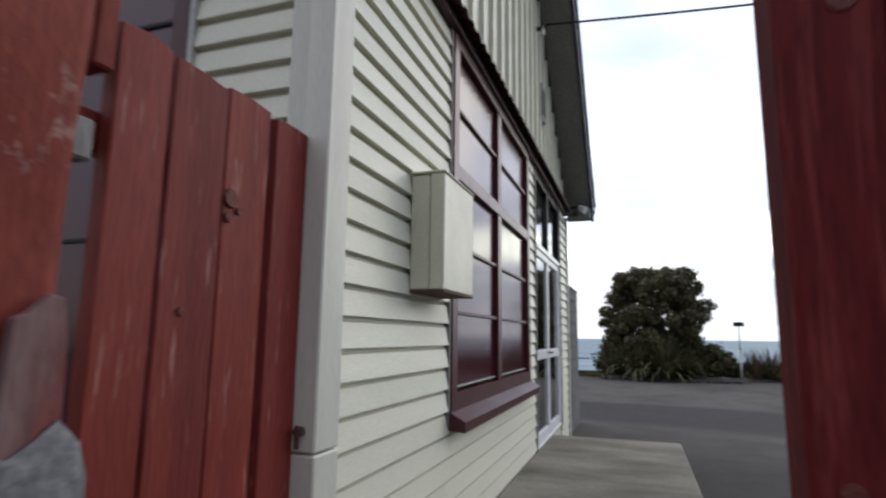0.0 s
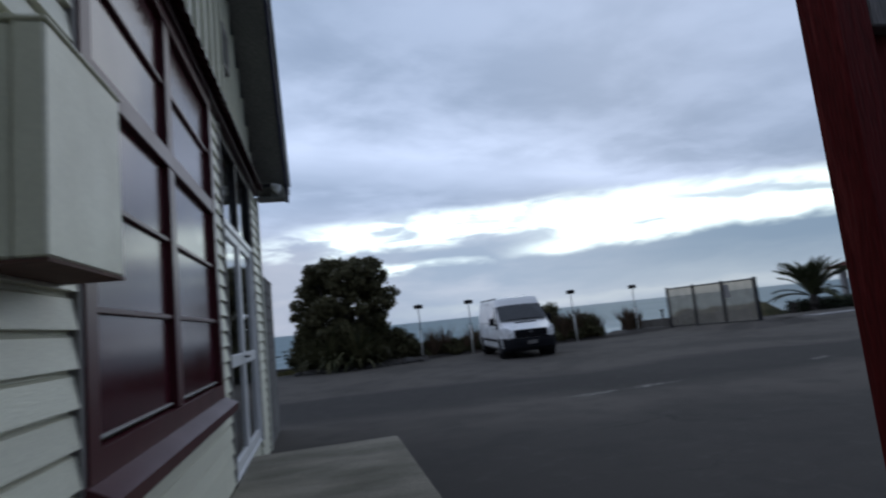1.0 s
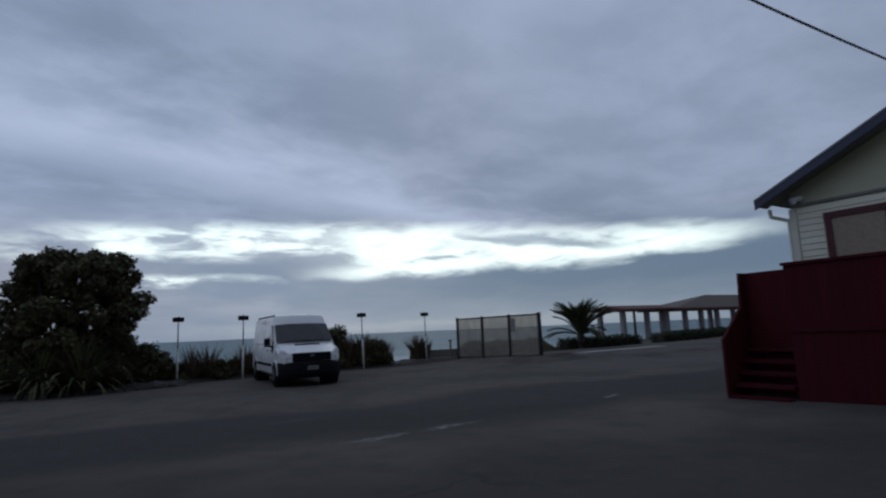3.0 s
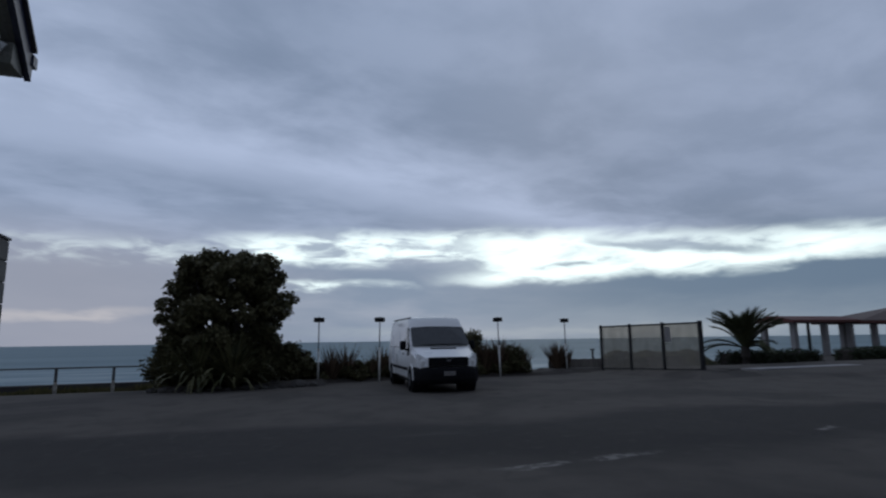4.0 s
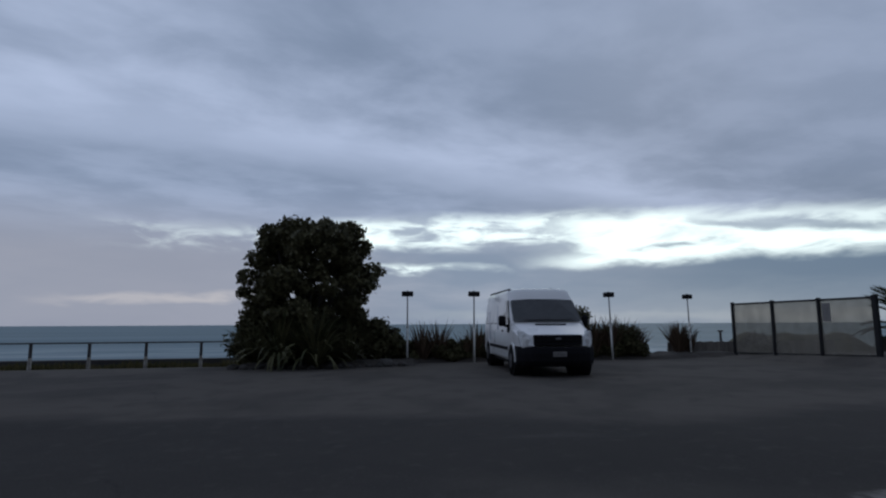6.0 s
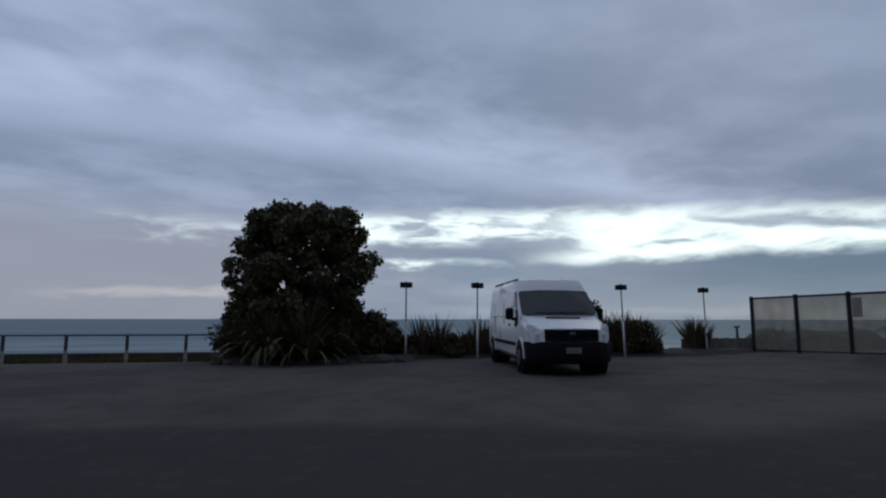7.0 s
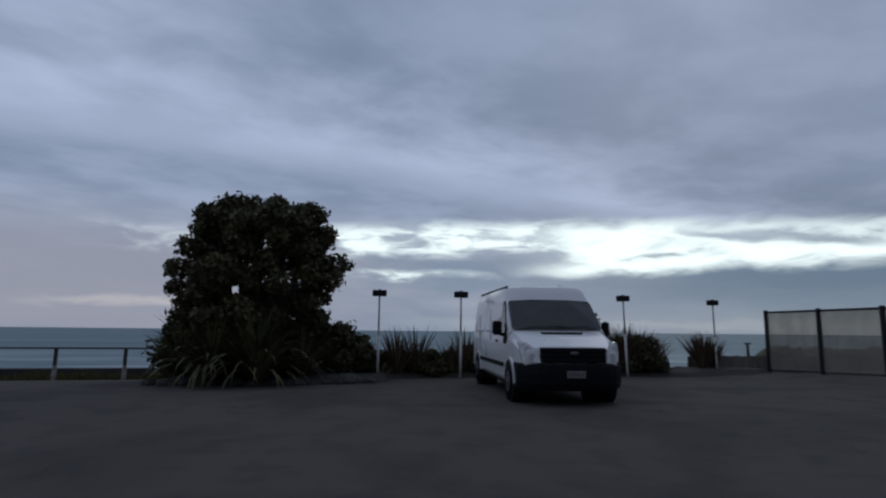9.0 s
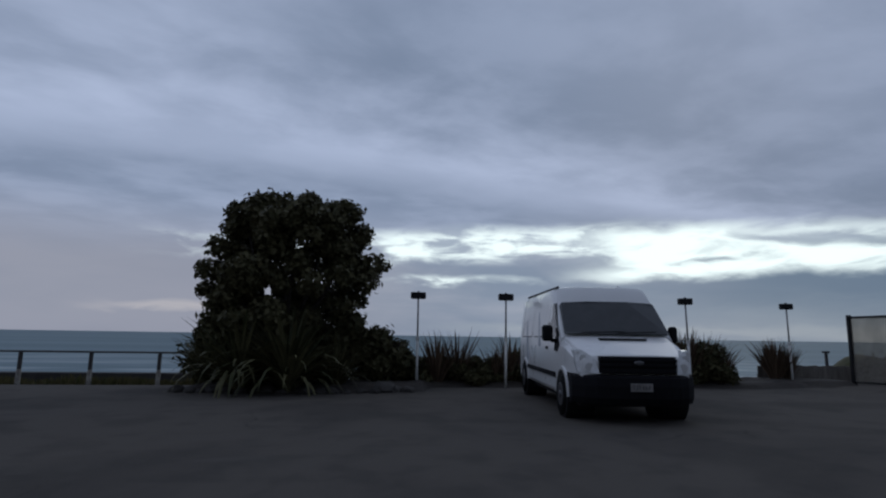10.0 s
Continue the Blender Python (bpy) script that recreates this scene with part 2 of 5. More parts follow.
M_POSTRED = material("dark_red_post_paint", (0.115, 0.012, 0.012), 0.75, spec=0.15, second=(0.075, 0.008, 0.008), scale=2, amount=0.8, fine=30, fine_amount=0.25, bump=0.45, stretch=(4, 4, 0.5), flake=((0.17, 0.03, 0.028), 4.0, 0.56, (7, 7, 0.4)))
M_DECKRED = material("deep_red_board_paint", (0.060, 0.006, 0.010), 0.75, spec=0.15, second=(0.040, 0.005, 0.008), scale=2, fine=30, fine_amount=0.15, bump=0.3, stretch=(3, 3, 0.6), each=0.12)
M_WHITE = material("white_aluminium", (0.78, 0.78, 0.78), 0.35, second=(0.66, 0.66, 0.66), scale=3, fine=60, fine_amount=0.03, bump=0.03)
M_GREYTIMBER = material("grey_timber_facing", (0.22, 0.21, 0.20), 0.7, second=(0.13, 0.12, 0.12), scale=4, stretch=(3, 3, 0.5), bump=0.3)
M_DARK = material("dark_interior", (0.02, 0.02, 0.022), 0.8)
# soffit grey, with the shade under the eaves put into its colour
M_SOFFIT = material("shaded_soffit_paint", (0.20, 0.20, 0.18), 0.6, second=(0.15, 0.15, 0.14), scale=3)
M_FASCIA = material("dark_blue_fascia_paint", (0.022, 0.028, 0.072), 0.4, second=(0.018, 0.022, 0.05))
M_ROOF = material("grey_roof_iron", (0.12, 0.12, 0.13), 0.45, metal=0.3, second=(0.09, 0.085, 0.085), scale=4)
M_BLOCK = material("grey_concrete_block", (0.15, 0.147, 0.143), 0.95, second=(0.095, 0.093, 0.09), scale=3, fine=90, fine_amount=0.2, bump=0.6, each=0.14)
M_MORTAR = material("dark_mortar", (0.06, 0.058, 0.056), 0.95, fine=90, bump=0.5)
M_SLAB = material("stained_concrete", (0.25, 0.225, 0.175), 0.9, second=(0.085, 0.078, 0.052), scale=2.2, amount=0.9, fine=70, fine_amount=0.18, bump=0.4, stretch=(0.5, 1, 1))
M_GALV = material("galvanised_sheet", (0.35, 0.36, 0.38), 0.45, metal=0.8, second=(0.2, 0.19, 0.2), scale=8)
M_VAN = material("white_van_paint", (0.82, 0.82, 0.82), 0.3, second=(0.76, 0.76, 0.76), scale=1.5, amount=0.4, fine=30, fine_amount=0.02, bump=0.0, coat=0.4)
M_PLASTIC = material("black_plastic", (0.011, 0.011, 0.014), 0.7, fine=120, bump=0.15, spec=0.12)
M_TYRE = material("tyre_rubber", (0.014, 0.014, 0.014), 0.9, fine=80, bump=0.4, spec=0.12)
M_STEEL = material("wheel_steel", (0.16, 0.16, 0.17), 0.4, metal=0.7)
M_DECAL = material("faded_decal_film", (0.36, 0.39, 0.45), 0.4, second=(0.5, 0.52, 0.56), scale=6, bump=0)
M_LENS = material("headlamp_lens", (0.66, 0.67, 0.68), 0.10, second=(0.82, 0.83, 0.84), scale=14, amount=0.8, fine=60, fine_amount=0.15, bump=0.05, coat=0.5)
M_LAMP = material("headlamp_reflector", (0.80, 0.80, 0.80), 0.15, metal=0.15, bump=0.0, amount=0.15, fine_amount=0.02)
M_PLATE = material("plate_pale", (0.40, 0.40, 0.38), 0.6)
M_POLE = material("whitewashed_pole", (0.74, 0.74, 0.71), 0.6, second=(0.55, 0.55, 0.52), scale=6, fine=40, bump=0.2)
M_POLEGREY = material("weathered_pole_top", (0.30, 0.30, 0.30), 0.6, second=(0.2, 0.2, 0.2), scale=6)
M_BLACK = material("black_metal", (0.014, 0.014, 0.016), 0.6, spec=0.25)
M_RAIL = material("dark_rail_timber", (0.06, 0.055, 0.055), 0.8, second=(0.035, 0.03, 0.03), scale=4, bump=0.4)
M_RAILPOST = material("rail_post_paint", (0.42, 0.40, 0.36), 0.8, second=(0.18, 0.165, 0.15), scale=7, amount=0.9, bump=0.4)
M_BARK = material("tree_bark", (0.055, 0.045, 0.038), 0.9, second=(0.03, 0.025, 0.02), scale=6, bump=0.8, stretch=(2, 2, 0.5))
M_ROCK = material("dark_rock", (0.050, 0.045, 0.041), 0.9, second=(0.032, 0.030, 0.028), scale=4, fine=30, fine_amount=0.3, bump=0.8, each=0.45)
M_GRASS = material("dry_grass", (0.10, 0.085, 0.04), 0.9, second=(0.05, 0.055, 0.025), scale=1.5, amount=1.0)
# brown earth, darkened in colour to hold the shade below the plants
M_EARTH = material("shade_deepened_earth", (0.026, 0.021, 0.017), 0.95, second=(0.046, 0.037, 0.029), scale=2.5, amount=0.8, fine=18, fine_amount=0.3, bump=0.8)
M_TERRA = material("terracotta_tile", (0.12, 0.040, 0.032), 0.85, second=(0.06, 0.028, 0.025), scale=2, bump=0.3)
M_HIP = material("weathered_roof_tile", (0.15, 0.115, 0.10), 0.9, second=(0.10, 0.08, 0.075), scale=3, bump=0.3)
M_COLUMN = material("grey_column_render", (0.27, 0.255, 0.25), 0.85, second=(0.17, 0.165, 0.16), scale=2)
M_BOARDED = material("boarded_window_ply", (0.31, 0.25, 0.195), 0.8, second=(0.25, 0.205, 0.165), scale=2, stretch=(1, 3, 0.5))
G_PANE = glass("door_glass", (0.9, 0.92, 0.92))


def leafy(name, colour, second, rough=0.5):
    m = bpy.data.materials.new(name)
    m.use_nodes = True
    n, l = m.node_tree.nodes, m.node_tree.links
    b = n["Principled BSDF"]
    g = n.new("ShaderNodeNewGeometry")
    mix = n.new("ShaderNodeMix")
    mix.data_type = "RGBA"
    l.new(g.outputs["Random Per Island"], mix.inputs[0])
    mix.inputs[6].default_value, mix.inputs[7].default_value = (*colour, 1), (*second, 1)
    l.new(mix.outputs[2], b.inputs["Base Color"])
    b.inputs["Roughness"].default_value = rough
    b.inputs["Specular IOR Level"].default_value = 0.15
    return m


M_LEAF = leafy("dark_leathery_leaf", (0.052, 0.050, 0.024), (0.124, 0.112, 0.057), 0.55)
M_SHRUB = leafy("coastal_shrub_leaf", (0.046, 0.046, 0.021), (0.105, 0.095, 0.048), 0.6)
M_FLAX = leafy("flax_blade", (0.038, 0.044, 0.019), (0.145, 0.135, 0.070), 0.5)
M_FLAXRED = leafy("bronze_flax_blade", (0.065, 0.044, 0.032), (0.15, 0.105, 0.07), 0.6)
M_PALM = leafy("palm_frond", (0.040, 0.050, 0.025), (0.085, 0.085, 0.045), 0.5)
M_HEDGE = leafy("hedge_leaf", (0.020, 0.028, 0.015), (0.045, 0.055, 0.028), 0.6)
M_TUFT = leafy("verge_grass", (0.075, 0.085, 0.028), (0.19, 0.155, 0.07), 0.8)

# the yard: patched asphalt, older and paler towards the sea
M_YARD = bpy.data.materials.new("worn_asphalt")
M_YARD.use_nodes = True
yn, yl = M_YARD.node_tree.nodes, M_YARD.node_tree.links
yb = yn["Principled BSDF"]
yco = yn.new("ShaderNodeTexCoord")


def ynoise(scale, detail=5, distortion=0.0, stretch=(1, 1, 1)):
    mp = yn.new("ShaderNodeMapping")
    mp.inputs["Scale"].default_value = stretch
    yl.new(yco.outputs["Object"], mp.inputs[0])
    n = yn.new("ShaderNodeTexNoise")
    yl.new(mp.outputs[0], n.inputs["Vector"])
    n.inputs["Scale"].default_value, n.inputs["Detail"].default_value, n.inputs["Distortion"].default_value = scale, detail, distortion
    return n.outputs["Fac"]


def yrange(v, lo, hi, a=0.0, b=1.0):
    n = yn.new("ShaderNodeMapRange")
    n.interpolation_type = "SMOOTHSTEP"
    yl.new(v, n.inputs[0])
    for i, x in enumerate((lo, hi, a, b)):
        n.inputs[1 + i].default_value = x
    return n.outputs[0]


def ymath(op, a, b):
    n = yn.new("ShaderNodeMath")
    n.operation = op
    for i, v in enumerate((a, b)):
        if isinstance(v, (int, float)):
            n.inputs[i].default_value = v
        else:
            yl.new(v, n.inputs[i])
    return n.outputs[0]


def ymix(f, a, b):
    n = yn.new("ShaderNodeMix")
    n.data_type = "RGBA"
    yl.new(f, n.inputs[0])
    for i, v in ((6, a), (7, b)):
        if isinstance(v, tuple):
            n.inputs[i].default_value = (*v, 1)
        else:
            yl.new(v, n.inputs[i])
    return n.outputs[2]


ysplit = yn.new("ShaderNodeSeparateXYZ")
yl.new(yco.outputs["Object"], ysplit.inputs[0])
edge = ymath("ADD", ymath("ADD", ysplit.outputs[1], ymath("MULTIPLY", ysplit.outputs[0], 0.17)), ymath("MULTIPLY", ynoise(0.25, 4, 0.5), 3.0))
older = ymath("MAXIMUM", yrange(edge, 16.0, 16.8), yrange(edge, 12.2, 13.6, 1.0, 0.0))   # a darker resealed lane crosses the yard
base = ymix(older, (0.056, 0.052, 0.049), (0.104, 0.093, 0.083))
base = ymix(yrange(edge, 9.0, 11.5, 0.75, 0.0), base, (0.058, 0.054, 0.051))      # darker seal by the hall
base = ymix(yrange(ynoise(0.28, 7, 0.6), 0.46, 0.64, 0.0, 0.5), base, (0.046, 0.043, 0.041))
base = ymix(yrange(ynoise(1.6, 8, 0.3), 0.46, 0.70, 0.0, 0.35), base, (0.045, 0.043, 0.042))
base = ymix(yrange(ynoise(4.5, 8, 0.2), 0.55, 0.72, 0.0, 0.2), base, (0.115, 0.108, 0.098))
crack = yn.new("ShaderNodeTexVoronoi")
crack.feature = "DISTANCE_TO_EDGE"
crack.inputs["Scale"].default_value = 0.45
cwarp = yn.new("ShaderNodeVectorMath")
cwarp.operation = "MULTIPLY_ADD"
wob = yn.new("ShaderNodeTexNoise")
wob.inputs["Scale"].default_value, wob.inputs["Detail"].default_value = 1.3, 5
yl.new(yco.outputs["Object"], wob.inputs["Vector"])
yl.new(wob.outputs["Color"], cwarp.inputs[0])
cwarp.inputs[1].default_value = (0.9, 0.9, 0.0)
yl.new(yco.outputs["Object"], cwarp.inputs[2])
yl.new(cwarp.outputs[0], crack.inputs["Vector"])
base = ymix(ymath("MULTIPLY", yrange(crack.outputs["Distance"], 0.003, 0.012, 0.3, 0.0), yrange(ynoise(0.4, 3), 0.52, 0.65)), base, (0.02, 0.02, 0.02))
base = ymix(ymath("MULTIPLY", yrange(ynoise(0.35, 6, 0.8, (0.6, 2.6, 1)), 0.64, 0.76), 0.22), base, (0.15, 0.145, 0.135))
# remains of a pale painted line, scuffed away in places
across = ymath("SUBTRACT", ysplit.outputs[1], ymath("ADD", ymath("MULTIPLY", ysplit.outputs[0], 0.09), 9.95))
worn = ymath("ADD", ymath("ABSOLUTE", across, 0.0), ymath("MULTIPLY", ymath("SUBTRACT", ynoise(1.8, 7, 0.4), 0.5), 0.5))
line = ymath("MULTIPLY", yrange(worn, 0.03, 0.12, 1.0, 0.0), yrange(ynoise(0.6, 5, 0.3), 0.51, 0.62))
line = ymath("MULTIPLY", ymath("MULTIPLY", line, yrange(ysplit.outputs[0], 1.2, 2.4)), yrange(ysplit.outputs[0], 10.2, 10.9, 1.0, 0.0))
base = ymix(ymath("MULTIPLY", line, yrange(ynoise(9, 5), 0.40, 0.58, 0.2, 0.85)), base, (0.25, 0.235, 0.215))
grit = ynoise(60, 3)
base = ymix(yrange(grit, 0.58, 0.75, 0.0, 0.4), base, (0.13, 0.13, 0.13))
yl.new(base, yb.inputs["Base Color"])
yb.inputs["Roughness"].default_value = 0.95
yb.inputs["Specular IOR Level"].default_value = 0.06
ybump = yn.new("ShaderNodeBump")
ybump.inputs["Strength"].default_value, ybump.inputs["Distance"].default_value = 0.5, 0.01
yl.new(grit, ybump.inputs["Height"])
yl.new(ybump.outputs[0], yb.inputs["Normal"])

# the sea: wind-ruffled water
M_SEA = bpy.data.materials.new("ruffled_sea")
M_SEA.use_nodes = True
sn, sl = M_SEA.node_tree.nodes, M_SEA.node_tree.links
sb = sn["Principled BSDF"]
sco = sn.new("ShaderNodeTexCoord")
smap = sn.new("ShaderNodeMapping")
smap.inputs["Scale"].default_value = (0.15, 1.0, 1.0)
sl.new(sco.outputs["Object"], smap.inputs[0])
s1, s2 = sn.new("ShaderNodeTexNoise"), sn.new("ShaderNodeTexNoise")
for nd, sc in ((s1, 0.35), (s2, 0.03)):
    sl.new(smap.outputs[0], nd.inputs["Vector"])
    nd.inputs["Scale"].default_value, nd.inputs["Detail"].default_value = sc, 4
smix = sn.new("ShaderNodeMix")
smix.data_type = "RGBA"
sl.new(s2.outputs["Fac"], smix.inputs[0])
smix.inputs[6].default_value, smix.inputs[7].default_value = (0.075, 0.135, 0.158, 1), (0.19, 0.265, 0.285, 1)
ssplit = sn.new("ShaderNodeSeparateXYZ")          # broken surf off the beach
sl.new(sco.outputs["Object"], ssplit.inputs[0])
shore = sn.new("ShaderNodeMapRange")
sl.new(ssplit.outputs[1], shore.inputs[0])
for k, v in ((1, 62.0), (2, 150.0), (3, 0.62), (4, 0.0)):
    shore.inputs[k].default_value = v
surf = sn.new("ShaderNodeTexNoise")
surfmap = sn.new("ShaderNodeMapping")
surfmap.inputs["Scale"].default_value = (0.05, 0.22, 1.0)
sl.new(sco.outputs["Object"], surfmap.inputs[0])
sl.new(surfmap.outputs[0], surf.inputs["Vector"])
surf.inputs["Scale"].default_value, surf.inputs["Detail"].default_value = 1.0, 6
foam = sn.new("ShaderNodeMapRange")
sl.new(surf.outputs["Fac"], foam.inputs[0])
foam.inputs[1].default_value, foam.inputs[2].default_value = 0.42, 0.62
foamy = sn.new("ShaderNodeMath")
foamy.operation = "MULTIPLY"
sl.new(foam.outputs[0], foamy.inputs[0])
sl.new(shore.outputs[0], foamy.inputs[1])
swash = sn.new("ShaderNodeMix")
swash.data_type = "RGBA"
sl.new(foamy.outputs[0], swash.inputs[0])
sl.new(smix.outputs[2], swash.inputs[6])
swash.inputs[7].default_value = (0.55, 0.60, 0.62, 1)
sl.new(swash.outputs[2], sb.inputs["Base Color"])
sb.inputs["Roughness"].default_value = 0.6
sb.inputs["Specular IOR Level"].default_value = 0.18
sbump = sn.new("ShaderNodeBump")
sbump.inputs["Strength"].default_value, sbump.inputs["Distance"].default_value = 0.6, 0.5
sl.new(s1.outputs["Fac"], sbump.inputs["Height"])
sl.new(sbump.outputs[0], sb.inputs["Normal"])

# ---- building helpers ----


def box(bm, x0, x1, y0, y1, z0, z1, bevel=0.0):
    made = bmesh.ops.create_cube(bm, size=1.0, matrix=Matrix.Translation(((x0 + x1) / 2, (y0 + y1) / 2, (z0 + z1) / 2)) @ Matrix.Diagonal((abs(x1 - x0), abs(y1 - y0), abs(z1 - z0), 1)))
    if bevel:
        edges = {e for v in made["verts"] for e in v.link_edges}
        bmesh.ops.bevel(bm, geom=list(edges), offset=bevel, segments=1, affect="EDGES")
    return bm


def boxes(*sizes, bevel=0.0):
    bm = bmesh.new()
    for s in sizes:
        box(bm, *s, bevel=bevel)
    return bm


def rod(bm, a, b, r0, r1=None, sides=10):
    """A round bar from a to b."""
    a, b = Vector(a), Vector(b)
    m = Matrix.Translation((a + b) / 2) @ (b - a).to_track_quat("Z", "Y").to_matrix().to_4x4()
    bmesh.ops.create_cone(bm, cap_ends=True, segments=sides, radius1=r0, radius2=r0 if r1 is None else r1, depth=(b - a).length, matrix=m)
    return bm


def prism(bm, points, axis, lo, hi):
    """A polygon of (u, v) pairs drawn out along an axis: x takes (y, z), y takes (x, z), z takes (x, y)."""
    def at(u, v, w):
        return {"x": (w, u, v), "y": (u, w, v), "z": (u, v, w)}[axis]
    one = [bm.verts.new(at(u, v, lo)) for u, v in points]
    two = [bm.verts.new(at(u, v, hi)) for u, v in points]
    k = len(points)
    faces = [bm.faces.new(one), bm.faces.new(list(reversed(two)))]
    faces += [bm.faces.new((one[i], two[i], two[(i + 1) % k], one[(i + 1) % k])) for i in range(k)]
    bmesh.ops.recalc_face_normals(bm, faces=faces)
    return bm


def thing(name, label, category, group="", kind="", at=(0, 0, 0)):
    ob = new(name)
    ob.location = at
    ob.empty_display_size = 0.1
    return tagged(ob, label, category, group, kind)


def part(name, bm, mat, parent=None, label="", smooth=False):
    me = bpy.data.meshes.new(name)
    bm.to_mesh(me)
    bm.free()
    me.materials.append(mat)
    if smooth:
        me.polygons.foreach_set("use_smooth", [True] * len(me.polygons))
    ob = new(name, me)
    ob.parent = parent
    return tagged(ob, label)


def piece(name, me, parent, at):
    ob = new(name, me)
    ob.parent = parent
    ob.location = at
    return ob


def solo(name, bm, mat, label, category, group="", kind="", smooth=False):
    return tagged(part(name, bm, mat, None, "", smooth), label, category, group, kind)


def raw(name, verts, faces, mat, parent=None):
    me = bpy.data.meshes.new(name)
    me.from_pydata(verts, [], faces)
    me.materials.append(mat)
    ob = new(name, me)
    ob.parent = parent
    return ob

# ---- ground, sea, distance ----


def ground_z(x, y):
    """The yard falls gently from the gate towards the sea."""
    pts = ((-60, 0.42), (1.5, 0.40), (4.0, 0.22), (8.0, 0.12), (14.0, 0.07), (20.0, 0.05), (25.6, -0.02), (28.0, -0.20), (29.5, -0.45))
    for (a, za), (b, zb) in zip(pts, pts[1:]):
        if y <= b:
            z = za + (zb - za) * (max(y, a) - a) / (b - a)
            break
    else:
        z = -0.45
    if x > 14 and y > 18:
        z += min((x - 14) / 10, 1) * 0.12
    edge = 30.0 + max(0, x - 20) * 0.25
    if x > 14 and y > 25:
        z = max(z, -0.02) if y < edge else z
    if y > edge:
        z = z - min((y - edge) * 0.55, 7.0)
    return z


xs = sorted(set([-400, -200, -100, -60, -40, -30] + [i * 1.0 for i in range(-24, 61)] + [70, 80, 100, 130, 180, 300, 600]))
ys = sorted(set([-300, -100, -40, -20, -10] + [i * 0.5 for i in range(-8, 70)] + [36, 38, 40, 44, 48, 55, 65, 80, 100, 140]))
verts = [(x, y, ground_z(x, y) + 0.012 * noise.noise((x * 0.35, y * 0.35, 0))) for y in ys for x in xs]
nx = len(xs)
faces = [(j * nx + i, j * nx + i + 1, (j + 1) * nx + i + 1, (j + 1) * nx + i) for j in range(len(ys) - 1) for i in range(nx - 1)]
tagged(raw("ground", verts, faces, M_YARD), "worn patched asphalt yard falling gently towards the sea", "ground", kind="structure")
sea = raw("water", [(-4500, 20, -3.2), (4500, 20, -3.2), (4500, 4600, -3.2), (-4500, 4600, -3.2)], [(0, 1, 2, 3)], M_SEA)
tagged(sea, "grey-green wind-ruffled sea reaching the horizon", "sea", kind="structure")

# ---- the hall beside the gate ----
WX, Y0, Y1, EZ = -0.89, 1.86, 9.45, 3.62     # wall face, corner, far end, eave height
hall = thing("hall_building", "cream weatherboard hall with maroon window and steep gable", "building", at=(-6, 5.6, 0.1))


def hpart(name, bm, mat, parent=None, label="", smooth=False):
    bmesh.ops.translate(bm, verts=bm.verts, vec=-Vector((-6, 5.6, 0.1)))
    return part(name, bm, mat, parent or hall, label, smooth)


wall_bm = bmesh.new()
core = WX - 0.03
for s in ((core - 0.12, core, Y0 + 0.03, 3.44, 0.1, 3.62), (core - 0.12, core, 3.44, 5.98, 0.1, 1.18), (core - 0.12, core, 5.98, 6.44, 0.1, 3.62), (core - 0.12, core, 8.54, Y1, 0.1, 3.62),
          (core - 0.12, core, 3.44, 5.98, 3.60, 3.62), (core - 0.12, core, 6.44, 8.54, 3.50, 3.62), (core - 0.12, core, 6.44, 8.54, 0.1, 0.40)):
    hpart("wall_panel", boxes(s), M_CREAM)
APEX = EZ + 0.83 * (Y1 - Y0) / 2 + 0.25
prism(wall_bm, [(Y0, 3.62), (Y1, 3.62), ((Y0 + Y1) / 2, APEX)], "x", core - 0.12, core)
wall_east = hpart("wall", wall_bm, M_CREAM)
wall_return = hpart("wall", boxes((-9, core - 0.12, Y0 + 0.03, Y0 + 0.15, 0.1, 3.62)), M_CREAM)
hpart("wall", boxes((-9, core - 0.12, Y1 - 0.12, Y1, 0.1, 3.62)), M_CREAM)
hpart("wall", boxes((-9.12, -9, Y0 + 0.03, Y1, 0.1, 3.62)), M_CREAM)
hpart("floor_slab", boxes((-9, core - 0.12, Y0 + 0.15, Y1 - 0.12, 0.1, 0.38)), M_DARK)
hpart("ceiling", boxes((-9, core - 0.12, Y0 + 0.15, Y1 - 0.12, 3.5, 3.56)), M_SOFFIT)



def board_mesh(length, axis, high):
    """One bevel-backed weatherboard: thin on top, a thick lower lip, a scooped top edge."""
    prof = [(0.0, 0.0), (0.034, 0.0), (0.034, 0.004), (0.018, high - 0.024), (0.004, high - 0.014), (0.002, high), (0.0, high)]
    bm = bmesh.new()
    if axis == "y":
        prism(bm, prof, "y", 0, length)
    else:
        prism(bm, [(-u, v) for u, v in prof], "x", 0, length)
    me = bpy.data.meshes.new("weatherboard")
    bm.to_mesh(me)
    bm.free()
    me.materials.append(M_CREAM)
    return me


def boards(parent, runs, axis, fixed, start, high):
    for a, b, zhi in runs:
        me = board_mesh(b - a, axis, high)
        z = start
        while z < zhi - 0.06:
            at = (fixed, a, z) if axis == "y" else (a, fixed, z)
            piece("weatherboard", me, parent, Vector(at) - Vector((-6, 5.6, 0.1)))
            z += high


# gable end: runs left and right of the window and the door; the return wall has narrower boards
boards(wall_east, [(Y0 + 0.13, 3.40, 3.55), (3.40, 6.02, 1.06), (6.02, 6.40, 3.55), (8.58, Y1 - 0.07, 3.55)], "y", core, 0.061, 0.125)
boards(wall_return, [(-1.46, -0.98, 3.55), (-4.2, -2.7, 3.55)], "x", Y0 + 0.03, 0.451, 0.1135)

